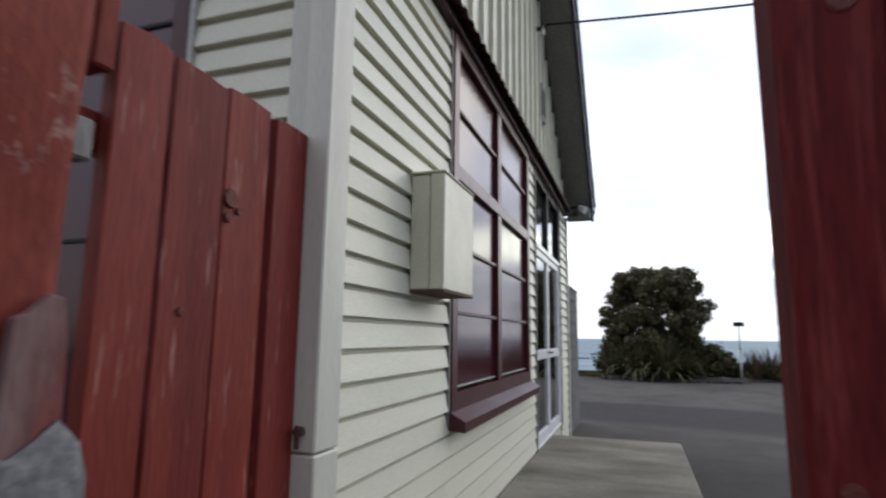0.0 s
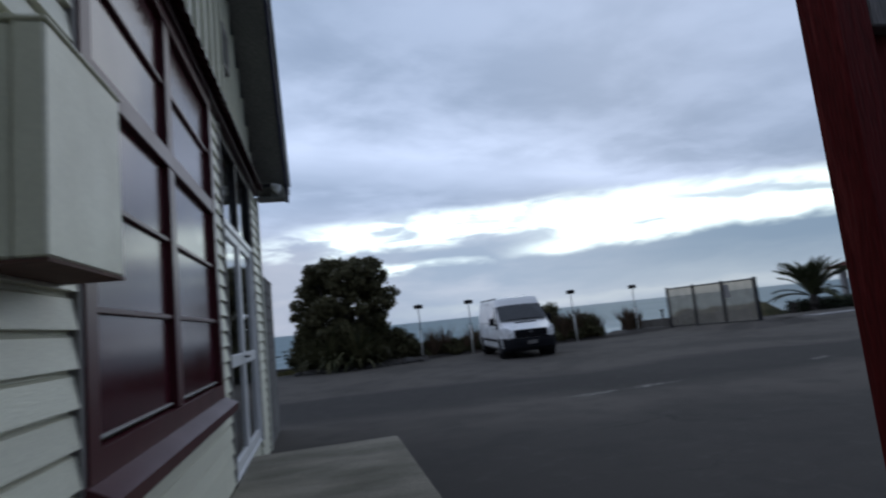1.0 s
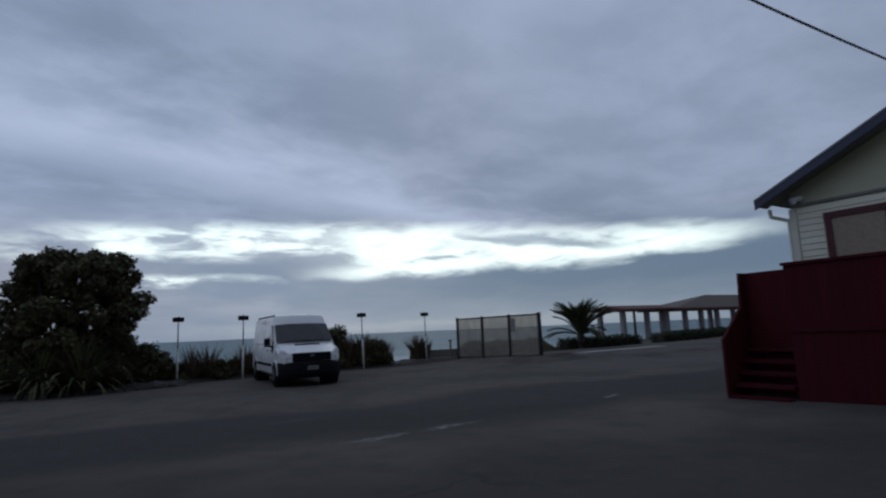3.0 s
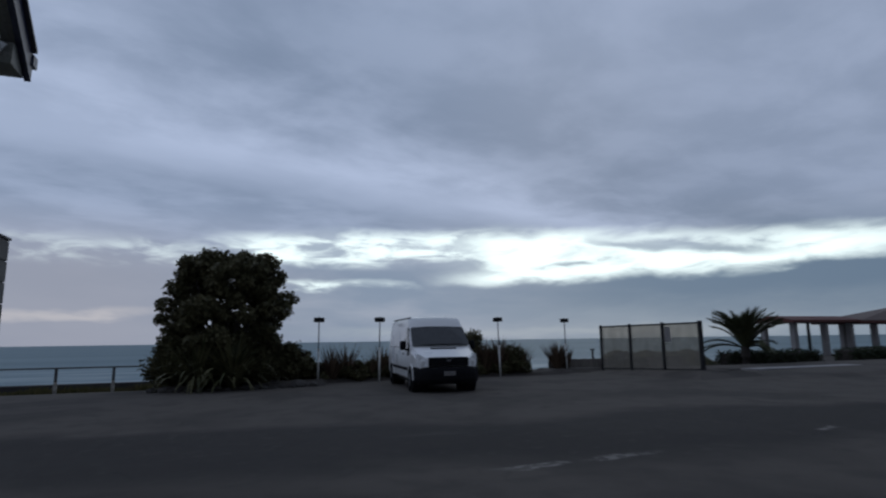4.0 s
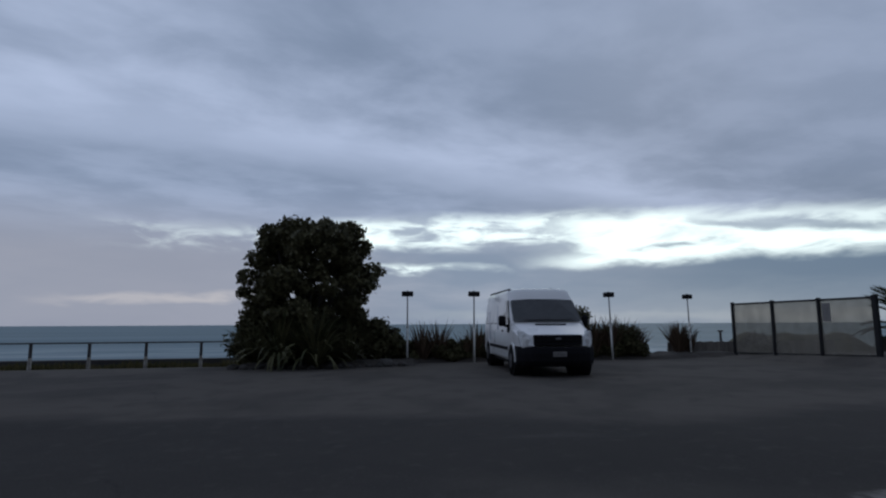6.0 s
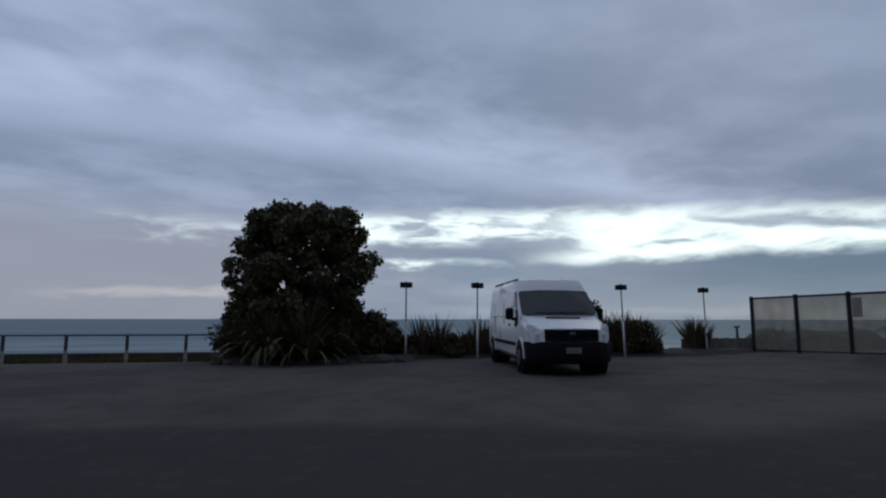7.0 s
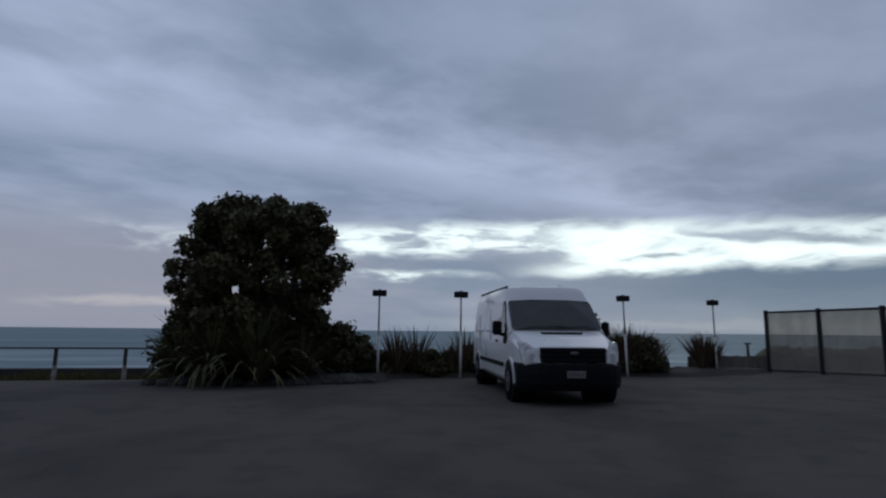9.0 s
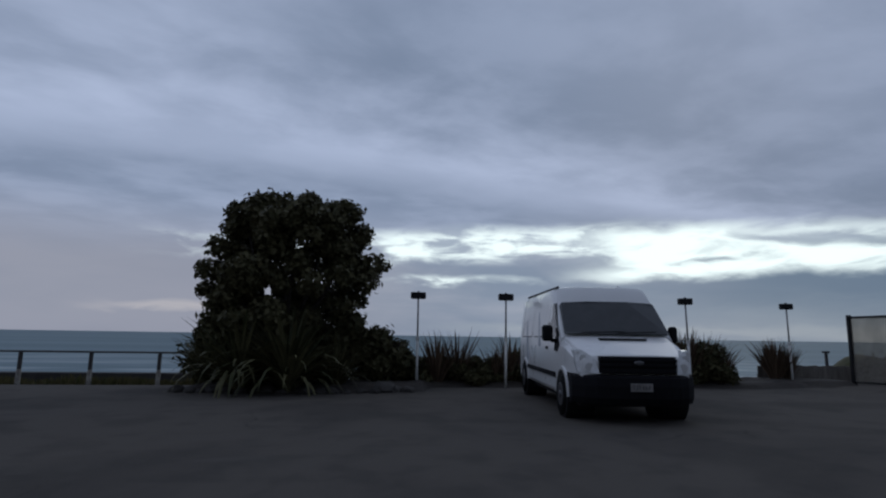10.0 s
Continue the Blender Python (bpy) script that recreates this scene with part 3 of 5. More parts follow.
# corner boards
hpart("corner_post", boxes((-0.915, -0.812, Y0 - 0.025, Y0 + 0.128, 1.243, 3.6), bevel=0.006), M_TRIM, wall_east)
hpart("corner_post", boxes((-0.918, -0.810, Y0 - 0.027, Y0 + 0.128, 0.3, 1.237), bevel=0.006), M_TRIM, wall_east)
hpart("corner_board", boxes((-1.0, -0.917, Y0 - 0.005, Y0 + 0.028, 0.3, 3.6), bevel=0.004), M_TRIM, wall_return)
hpart("corner_board", boxes((core, -0.868, Y1 - 0.07, Y1 + 0.02, 0.1, 3.55), bevel=0.005), M_TRIM, wall_east)
# battened gable panels
cy = (Y0 + Y1) / 2
yb0 = Y0 + 0.15
while yb0 < Y1:
    top = EZ + 0.83 * min(yb0 - Y0 + 0.3, Y1 + 0.3 - yb0)
    hpart("batten", boxes((core, core + 0.035, yb0 - 0.022, yb0 + 0.022, 3.62, top)), M_CREAM, wall_east)
    yb0 += 0.31
hpart("gable_vent", boxes((core, core + 0.05, 6.95, 7.25, 4.35, 4.40), (core, core + 0.05, 6.95, 7.25, 4.75, 4.80), (core, core + 0.05, 6.95, 7.0, 4.40, 4.75), (core, core + 0.05, 7.2, 7.25, 4.40, 4.75), (core, core + 0.02, 7.0, 7.2, 4.40, 4.75)), M_GREYTIMBER, wall_east)

# roof, soffit, barge boards
roof_bm, soff_bm = bmesh.new(), bmesh.new()
for sgn in (1, -1):
    ey = cy + sgn * (Y1 - Y0 + 0.56) / 2
    ez = EZ + 0.02
    tz = ez + 0.83 * (Y1 - Y0 + 0.56) / 2
    prism(roof_bm, [(ey, ez + 0.13), (ey, ez + 0.16), (cy, tz + 0.16), (cy, tz + 0.13)], "x", -9.5, -0.42)
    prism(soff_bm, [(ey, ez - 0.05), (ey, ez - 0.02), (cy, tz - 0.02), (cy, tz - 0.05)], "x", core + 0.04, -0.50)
    barge = bmesh.new()
    prism(barge, [(ey + sgn * 0.03, ez - 0.10), (ey + sgn * 0.03, ez + 0.13), (cy, tz + 0.13 + 0.02), (cy, tz - 0.10 + 0.02)], "x", -0.50, -0.455)
    hpart("barge_board", barge, M_FASCIA)
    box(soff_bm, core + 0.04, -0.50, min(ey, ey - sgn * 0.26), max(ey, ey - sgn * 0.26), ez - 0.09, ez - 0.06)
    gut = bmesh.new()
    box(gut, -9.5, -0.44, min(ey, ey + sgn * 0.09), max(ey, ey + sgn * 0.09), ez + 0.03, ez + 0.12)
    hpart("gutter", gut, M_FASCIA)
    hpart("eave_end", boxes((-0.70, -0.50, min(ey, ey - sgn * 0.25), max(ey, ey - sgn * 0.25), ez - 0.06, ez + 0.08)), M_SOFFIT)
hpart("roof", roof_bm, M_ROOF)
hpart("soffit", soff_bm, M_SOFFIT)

# scalloped iron hood over window and door
hood = bmesh.new()
segs = int((9.30 - 1.98) / 0.018)
prev = None
for i in range(segs + 1):
    y = 1.98 + i * 0.018
    w = 0.016 * math.cos(y / 0.15 * 2 * math.pi)
    ring = [hood.verts.new(p) for p in ((core + 0.01, y, 3.70 + w), (core + 0.15, y, 3.615 + w), (core + 0.15, y, 3.603 + w), (core + 0.01, y, 3.688 + w))]
    if prev:
        for k in range(4):
            hood.faces.new((prev[k], prev[(k + 1) % 4], ring[(k + 1) % 4], ring[k]))
    prev = ring
bmesh.ops.recalc_face_normals(hood, faces=hood.faces)
canopy = hpart("canopy", hood, M_CANOPY, None, "weathered maroon corrugated iron hood")
hpart("canopy_fascia", boxes((core + 0.01, core + 0.07, 2.0, 9.28, 3.56, 3.64)), M_CANOPY)



def frame_ring(y0, y1, z0, z1, w, xa, xb):
    """A closed rectangular frame in the y-z plane, w wide, from xa to xb."""
    bm = bmesh.new()
    out = [(y0, z0), (y1, z0), (y1, z1), (y0, z1)]
    inn = [(y0 + w, z0 + w), (y1 - w, z0 + w), (y1 - w, z1 - w), (y0 + w, z1 - w)]
    vs = [[bm.verts.new((x, y, z)) for y, z in pts] for x in (xa, xb) for pts in (out, inn)]
    for i in range(4):
        j = (i + 1) % 4
        for a, b in ((vs[0], vs[1]), (vs[1], vs[3]), (vs[3], vs[2]), (vs[2], vs[0])):
            bm.faces.new((a[i], a[j], b[j], b[i]))
    bmesh.ops.recalc_face_normals(bm, faces=bm.faces)
    return bm


# maroon window with painted panes
win = hpart("window", frame_ring(3.42, 6.0, 1.18, 3.58, 0.10, core - 0.02, core + 0.045), M_MAROON, None, "maroon-painted timber window with painted-over panes")
hpart("transom", boxes((core - 0.02, core + 0.042, 3.52, 5.90, 2.60, 2.70), bevel=0.004), M_MAROON, win)
hpart("mullion", boxes((core - 0.02, core + 0.038, 4.62, 4.74, 1.28, 2.60), bevel=0.004), M_MAROON, win)
hpart("mullion", boxes((core - 0.02, core + 0.038, 4.62, 4.74, 2.70, 3.48), bevel=0.004), M_MAROON, win)
hpart("window_facing", boxes((core, core + 0.035, 3.385, 3.418, 1.1, 3.58)), M_GREYTIMBER, win)
hpart("window_facing", boxes((core, core + 0.035, 6.002, 6.035, 1.1, 3.58)), M_GREYTIMBER, win)
sill = bmesh.new()
prism(sill, [(core - 0.01, 1.08), (core + 0.13, 1.07), (core + 0.135, 1.13), (core + 0.03, 1.185), (core - 0.01, 1.185)], "y", 3.40, 6.03)
hpart("window_sill", sill, M_MAROON, win)
for a, b in ((3.52, 4.62), (4.74, 5.90)):
    for lo, hi in ((1.30, 1.76), (1.76, 2.18), (2.18, 2.60), (2.70, 3.09), (3.09, 3.47)):
        hpart("pane", boxes((core - 0.015, core + 0.004, a, b, lo + 0.001, hi - 0.001)), M_PANE, win)
    for z in (1.76, 2.18, 3.09):
        hpart("glazing_bar", boxes((core + 0.004, core + 0.026, a, b, z - 0.012, z + 0.012), bevel=0.003), M_MAROON, win)
    hpart("bead", boxes((core + 0.004, core + 0.014, a + 0.03, b - 0.02, 1.302, 1.312)), M_PLATE, win, "pale flaked paint edge")

# white double door with fanlights
door = hpart("door", boxes((core - 0.05, core + 0.03, 6.46, 6.51, 0.41, 2.70), (core - 0.05, core + 0.03, 8.47, 8.52, 0.41, 2.70), (core - 0.05, core + 0.03, 6.51, 8.47, 2.64, 2.70), (core - 0.05, core + 0.03, 6.51, 8.47, 0.41, 0.435), bevel=0.003), M_WHITE, None, "white aluminium double door with full glass")
for a, b in ((6.515, 7.475), (7.485, 8.465)):
    leaf = hpart("door_leaf", boxes((core - 0.035, core + 0.012, a, a + 0.075, 0.44, 2.635), (core - 0.035, core + 0.012, b - 0.075, b, 0.44, 2.635), (core - 0.035, core + 0.012, a + 0.075, b - 0.075, 2.555, 2.635),
                                   (core - 0.035, core + 0.012, a + 0.075, b - 0.075, 0.44, 0.55), (core - 0.035, core + 0.014, a + 0.075, b - 0.075, 1.36, 1.47), bevel=0.003), M_WHITE, door)
    hpart("door_pane", boxes((core - 0.015, core - 0.009, a + 0.07, b - 0.07, 0.545, 1.365)), G_PANE, door)
    hpart("door_pane", boxes((core - 0.015, core - 0.009, a + 0.07, b - 0.07, 1.465, 2.56)), G_PANE, door)
hb = bmesh.new()
rod(hb, (core + 0.06, 7.30, 1.43), (core + 0.06, 7.46, 1.43), 0.012)
rod(hb, (core + 0.012, 7.44, 1.43), (core + 0.06, 7.44, 1.43), 0.010)
hpart("door_handle", hb, M_BLACK, door)
for a, b in ((6.46, 7.44), (7.52, 8.52)):
    hpart("fanlight_pane", boxes((core - 0.025, core - 0.018, a + 0.03, b - 0.03, 2.74, 3.48)), G_PANE, door)
hpart("fanlight_frame", boxes((core - 0.05, core + 0.02, 6.42, 6.50, 2.71, 3.5), (core - 0.05, core + 0.02, 7.43, 7.53, 2.71, 3.5), (core - 0.05, core + 0.02, 8.48, 8.56, 2.71, 3.5), (core - 0.05, core + 0.02, 6.50, 8.48, 3.46, 3.5)), M_BLACK, door)
hpart("door_facing", boxes((core, core + 0.04, 6.405, 6.455, 0.40, 3.54)), M_GREYTIMBER, door)
hpart("door_facing", boxes((core, core + 0.04, 8.525, 8.575, 0.40, 3.54)), M_GREYTIMBER, door)

# maroon window on the return wall behind the fence
w2 = hpart("window", boxes((-2.66, -2.58, Y0 - 0.01, Y0 + 0.06, 1.0, 3.4), (-1.56, -1.48, Y0 - 0.01, Y0 + 0.06, 1.0, 3.4), (-2.58, -1.56, Y0 - 0.01, Y0 + 0.06, 3.3, 3.4), (-2.58, -1.56, Y0 - 0.01, Y0 + 0.06, 1.0, 1.1)), M_MAROON)
for z in range(5):
    hpart("pane", boxes((-2.58, -1.56, Y0 + 0.01, Y0 + 0.03, 1.10 + z * 0.44, 1.10 + z * 0.44 + 0.425)), M_PANE, w2)
    hpart("glazing_bar", boxes((-2.58, -1.56, Y0 - 0.002, Y0 + 0.02, 1.525 + z * 0.44, 1.54 + z * 0.44)), M_BLACK, w2)
hpart("window_facing", boxes((-1.475, -1.45, Y0 - 0.012, Y0 + 0.028, 1.0, 3.5)), M_PLATE, w2, "flaking white facing board")

hk = bmesh.new()
rod(hk, (-0.862, Y0 - 0.05, 1.31), (-0.862, Y0 - 0.025, 1.31), 0.016)
box(hk, -0.868, -0.856, Y0 - 0.056, Y0 - 0.044, 1.26, 1.33)
hpart("gate_hook", hk, M_RUST, wall_east)
# meter box
mb = thing("meter_box", "cream steel meter box with rusty underside on weatherboards", "meter box", at=(core + 0.03, 3.02, 1.835))
part("box_body", boxes((0, 0.10, -0.25, 0.25, 0.0, 0.575), bevel=0.006), M_BOX, mb)
part("box_cover", boxes((0.1035, 0.178, -0.255, 0.255, 0.0, 0.578), bevel=0.006), M_BOX, mb, "deep cream front cover")
part("box_lid", boxes((-0.004, 0.184, -0.26, 0.26, 0.581, 0.591), bevel=0.003), M_BOX, mb)
part("box_base", boxes((0.0, 0.181, -0.254, 0.254, -0.012, -0.002)), M_RUST, mb, "rusty underside plate")

# eave floodlight
fl = thing("flood_light", "small twin white floodlight under the eave", "light", at=(-0.66, 9.38, 3.66))
part("bracket", boxes((-0.262, 0.03, -0.03, 0.03, 0.04, 0.07)), M_BLACK, fl)
for sgn in (-1, 1):
    bm = bmesh.new()
    rod(bm, (0, sgn * 0.05, 0.05), (0.10, sgn * 0.09, -0.01), 0.03, 0.055, 14)
    part("lamp_head", bm, M_WHITE, fl, smooth=False)

# block wing wall
wing = solo("wall_wing", boxes((WX - 0.19, WX - 0.012, Y1 + 0.03, 11.02, -0.1, 2.44)), M_MORTAR, "grey concrete block wing wall at the hall's end", "wall", kind="structure")
bl_bm = boxes((-0.094, 0.094, 0.004, 0.392, 0.004, 0.194), bevel=0.004)
bl_me = bpy.data.meshes.new("block")
bl_bm.to_mesh(bl_me)
bl_bm.free()
bl_me.materials.append(M_BLOCK)
hb_bm = boxes((-0.094, 0.094, 0.004, 0.192, 0.004, 0.194), bevel=0.004)
hb_me = bpy.data.meshes.new("half_block")
hb_bm.to_mesh(hb_me)
hb_bm.free()
hb_me.materials.append(M_BLOCK)
for row in range(13):
    z = 2.46 - 0.2 - row * 0.2 - 0.01
    y = 11.05 - 0.4
    if row % 2:
        piece("half_block", hb_me, wing, (WX - 0.095, 11.05 - 0.2, z))
        y = 11.05 - 0.6
    while y > Y1 - 0.05:
        piece("block", bl_me, wing, (WX - 0.095, y, z))
        y -= 0.4
    if y > Y1 - 0.25:
        piece("half_block", hb_me, wing, (WX - 0.095, y + 0.2, z))
part("coping", boxes((WX - 0.20, WX + 0.01, Y1 + 0.03, 11.06, 2.452, 2.475), bevel=0.004), M_BLOCK, wing)

# door step slab
slab_bm = boxes((WX + 0.0, 0.59, 2.2, 7.5, 0.0, 0.43), bevel=0.02)
solo("door_step", slab_bm, M_SLAB, "stained low concrete platform along the hall wall", "step", kind="structure")

# ---- gate fence ----
fence = thing("paling_fence", "weathered red-stained paling fence beside the gateway", "fence", at=(-0.92, 1.3, 0.3))
rng = random.Random(4)
yy = 1.835
for i, w in enumerate((0.185, 0.195, 0.21, 0.155)):
    top = 2.30 + rng.uniform(-0.012, 0.012)
    y0 = yy - w + (0.012, 0.006, 0.016, 0.004)[i]
    bm = bmesh.new()
    prism(bm, [(y0 + rng.uniform(0, 0.006), 0.32), (yy, 0.32), (yy - rng.uniform(0, 0.004), top - 0.006), (yy - w * 0.45, top + rng.uniform(-0.004, 0.006)), (y0, top + rng.uniform(-0.008, 0.008))], "x", -0.94 + rng.uniform(-0.003, 0.003), -0.90 + rng.uniform(-0.010, 0.010))
    bmesh.ops.translate(bm, verts=bm.verts, vec=(0.92, -1.3, -0.3))
    bmesh.ops.bevel(bm, geom=list(bm.edges), offset=0.003, segments=1, affect="EDGES")
    part("paling", bm, M_FENCE, fence)
    yy -= w
for ky, kz, kr in ((1.485, 1.985, 0.030), (1.478, 1.93, 0.016), (1.520, 1.955, 0.012), (1.335, 1.665, 0.014), (1.74, 1.15, 0.02)):
    kn = bmesh.new()
    rod(kn, (0.012, ky - 1.3, kz - 0.3), (0.0225, ky - 1.3, kz - 0.3), kr, kr * 0.85, 9)
    part("knot", kn, M_KNOT, fence, "dark timber knot")
for z in (0.6, 1.3, 2.0):
    part("rail", boxes((-0.075, -0.025, -1.2, 0.53, z - 0.3, z - 0.21), bevel=0.004), M_FENCE, fence)
nearpost = thing("fence_post", "broad weathered red fence post with flaking paint", "post", at=(-0.93, 0.86, 0.3))
bm = boxes((-0.05, 0.055, -0.22, 0.135, 0.0, 2.6))
bmesh.ops.subdivide_edges(bm, edges=bm.edges, cuts=14, use_grid_fill=True)
for v in bm.verts:
    taper = 0.03 * max(0.0, v.co.z - 1.55) if v.co.y > 0 else 0.0
    v.co += Vector((0.010 * noise.noise(v.co * 7), 0.016 * noise.noise(v.co * 5 + Vector((9, 0, 0))) + taper, 0))
part("post", bm, M_WORN, nearpost, "", True)
part("packing_block", boxes((-0.03, 0.048, 0.165, 0.215, 1.86, 2.05), bevel=0.006), M_WORN, nearpost)
part("packing_block", boxes((-0.035, 0.03, 0.150, 0.200, 1.66, 1.75), bevel=0.006), M_GREYTIMBER, nearpost, "bare grey timber packer")
broken = bmesh.new()
prism(broken, [(-0.10, 0.05), (0.150, 0.05), (0.160, 1.10), (0.152, 1.30), (0.138, 1.375), (0.110, 1.38), (0.075, 1.345), (0.05, 1.335), (0.042, 1.10), (-0.10, 1.04)], "x", 0.062, 0.084)
bmesh.ops.bevel(broken, geom=list(broken.edges), offset=0.003, segments=1, affect="EDGES")
part("broken_paling", broken, M_FLAKED, nearpost, "broken paling end with paint flaked to grey")
sheet_bm = bmesh.new()
prism(sheet_bm, [(-0.16, 0.0), (0.215, 0.0), (0.212, 1.04), (0.190, 1.11), (0.145, 1.155), (0.105, 1.125), (0.06, 1.10), (0.02, 1.115), (-0.16, 1.02)], "x", 0.088, 0.092)
part("metal_patch", sheet_bm, M_GALV, nearpost, "bent galvanised sheet patch")

gatepost = thing("gate_post", "tall dark red timber gate post with boards", "post", at=(0.40, 1.05, 0.35))
part("post", boxes((-0.07, 0.06, -0.06, 0.05, 0.0, 2.9), bevel=0.012), M_POSTRED, gatepost)
for i in range(4):
    part("board", boxes((0.052 + i * 0.19, 0.052 + i * 0.19 + 0.187, -0.075 - 0.006 * (i % 2), -0.05, 0.0, 2.85), bevel=0.005), M_POSTRED, gatepost)
for kx, kz, kr in ((0.005, 1.68, 0.020), (0.10, 1.48, 0.016), (-0.03, 1.1, 0.014)):
    kn = bmesh.new()
    rod(kn, (kx, -0.04, kz), (kx, -0.0625 if kx < 0.05 else -0.083, kz), kr, kr * 0.9, 9)
    part("knot", kn, M_KNOT, gatepost, "dark timber knot")
for z in (0.5, 2.2):
    part("rail", boxes((0.062, 0.81, -0.048, 0.0, z, z + 0.09)), M_POSTRED, gatepost)

gate = thing("gate_leaf", "dark red boarded gate leaf standing open with pale brace", "gate", at=(1.112, 2.384, 0.33))
part("stile", boxes((0.0, 0.11, -0.05, 0.05, 0.0, 2.6), bevel=0.008), M_POSTRED, gate)
for i in range(5):
    part("board", boxes((0.112 + i * 0.17, 0.112 + i * 0.17 + 0.166, 0.005, 0.03, 0.05, 2.55), bevel=0.004), M_POSTRED, gate)
part("brace", boxes((0.112, 0.96, -0.045, 0.003, 1.86, 1.98), bevel=0.004), M_GREYTIMBER, gate, "pale weathered top brace")
part("brace", boxes((0.112, 0.96, -0.045, 0.003, 0.3, 0.42), bevel=0.004), M_POSTRED, gate)

# ---- the yard's edge: poles, screens, rail ----


def lamp_pole(x, y, lean=0.0):
    pole = thing("marker_pole", "slim pole, white below and grey above, with dark box on top", "pole", "poles along the yard's edge", at=(x, y, ground_z(x, y) - 0.02))
    bm = bmesh.new()
    rod(bm, (0, 0, 0), (0.0, 0, 1.22), 0.034, 0.032, 10)
    part("lower_pole", bm, M_POLE, pole, "whitewashed lower pole", True)
    bm = bmesh.new()
    rod(bm, (0, 0, 1.2), (0, 0, 2.22), 0.024, 0.022, 10)
    part("upper_pole", bm, M_POLEGREY, pole, "", True)
    part("head_box", boxes((-0.19, 0.19, -0.07, 0.07, 2.2, 2.37), bevel=0.02), M_BLACK, pole, "dark box head")
    part("head_cap", boxes((-0.025, 0.025, -0.025, 0.025, 2.372, 2.395)), M_BLACK, pole)
    part("collar", boxes((-0.045, 0.045, -0.045, 0.045, 1.17, 1.25), bevel=0.01), M_POLE, pole)
    pole.rotation_euler = (0, radians(lean), 0)
    return pole


for px, py, ln in ((4.03, 25.62, 0.0), (6.26, 25.5, 0.3), (11.24, 25.5, -1.6), (15.03, 26.57, -1.0)):
    lamp_pole(px, py, ln)

M_PANEL = bpy.data.materials.new("dusty_clear_panel")     # see-through sheet under a film of salt and dust
M_PANEL.use_nodes = True
pn, pl = M_PANEL.node_tree.nodes, M_PANEL.node_tree.links
pn.clear()
pout, pmix, pfilm = pn.new("ShaderNodeOutputMaterial"), pn.new("ShaderNodeMixShader"), pn.new("ShaderNodeMixShader")
pclear, pdust, pglow = pn.new("ShaderNodeBsdfTransparent"), pn.new("ShaderNodeBsdfDiffuse"), pn.new("ShaderNodeBsdfTranslucent")
pclear.inputs[0].default_value = (0.88, 0.85, 0.80, 1)
pdust.inputs[0].default_value, pglow.inputs[0].default_value = (0.30, 0.28, 0.25, 1), (0.34, 0.32, 0.29, 1)
pco, pnoise, prange = pn.new("ShaderNodeTexCoord"), pn.new("ShaderNodeTexNoise"), pn.new("ShaderNodeMapRange")
pl.new(pco.outputs["Object"], pnoise.inputs["Vector"])
pnoise.inputs["Scale"].default_value, pnoise.inputs["Detail"].default_value = 2.2, 6
pl.new(pnoise.outputs["Fac"], prange.inputs[0])
for k, v in ((1, 0.3), (2, 0.7), (3, 0.30), (4, 0.46)):
    prange.inputs[k].default_value = v
pl.new(prange.outputs[0], pmix.inputs[0])
pl.new(pclear.outputs[0], pmix.inputs[1])
pl.new(pdust.outputs[0], pfilm.inputs[1])
pl.new(pglow.outputs[0], pfilm.inputs[2])
pl.new(pfilm.outputs[0], pmix.inputs[2])
pl.new(pmix.outputs[0], pout.inputs[0])
screen = thing("glass_windbreak", "black-framed windbreak of three tinted clear panels", "screen", at=(16.57, 23.2, 0.05))
sy = [-2.88, -1.0, 0.92, 2.9]


def foot(y):
    """Height of the windbreak's foot: the ground rises towards its landward end."""
    return 0.02 + 0.185 * max(0.0, (2.9 - y) / 5.78)


for i, y in enumerate(sy):
    w = 0.075 if i == 0 else 0.05
    part("post", boxes((-0.05, 0.05, y - w, y + w, foot(y) - 0.12, 1.96), bevel=0.008), M_BLACK, screen)
for a, b in zip(sy, sy[1:]):
    part("top_rail", boxes((-0.03, 0.03, a + 0.075, b - 0.052, 1.86, 1.92)), M_BLACK, screen)
    part("bottom_rail", prism(bmesh.new(), [(a + 0.075, foot(a) + 0.03), (b - 0.052, foot(b) + 0.03), (b - 0.052, foot(b) + 0.07), (a + 0.075, foot(a) + 0.07)], "x", -0.03, 0.03), M_BLACK, screen)
    pane = part("panel", prism(bmesh.new(), [(a + 0.076, foot(a) + 0.071), (b - 0.051, foot(b) + 0.071), (b - 0.051, 1.859), (a + 0.076, 1.859)], "x", -0.004, 0.004), M_PANEL, screen)
    pane.visible_shadow = False
rise_v, rise_f = [], []
for j in range(25):
    for i in range(13):
        u, y = -1.5 + 3.6 * i / 12, -4.3 + 7.6 * j / 24
        edge_fall = min(1.0, max(0.0, 1.5 + u) / 1.1, max(0.0, 2.1 - u) / 1.1, (y + 4.3) / 1.2)
        edge_fall = edge_fall * edge_fall * (3 - 2 * edge_fall)
        x_, y_ = 16.57 + u, 23.2 + y
        rise_v.append((x_, y_, ground_z(x_, y_) - 0.03 + edge_fall * (0.05 + foot(y) * 0.95 + 0.02 * noise.noise((x_ * 2, y_ * 2, 1)))))
for j in range(24):
    for i in range(12):
        rise_f.append((j * 13 + i, j * 13 + i + 1, (j + 1) * 13 + i + 1, (j + 1) * 13 + i))
tagged(raw("gravel_rise", rise_v, rise_f, M_YARD), "low worn gravel rise under the windbreak", "ground", kind="structure")
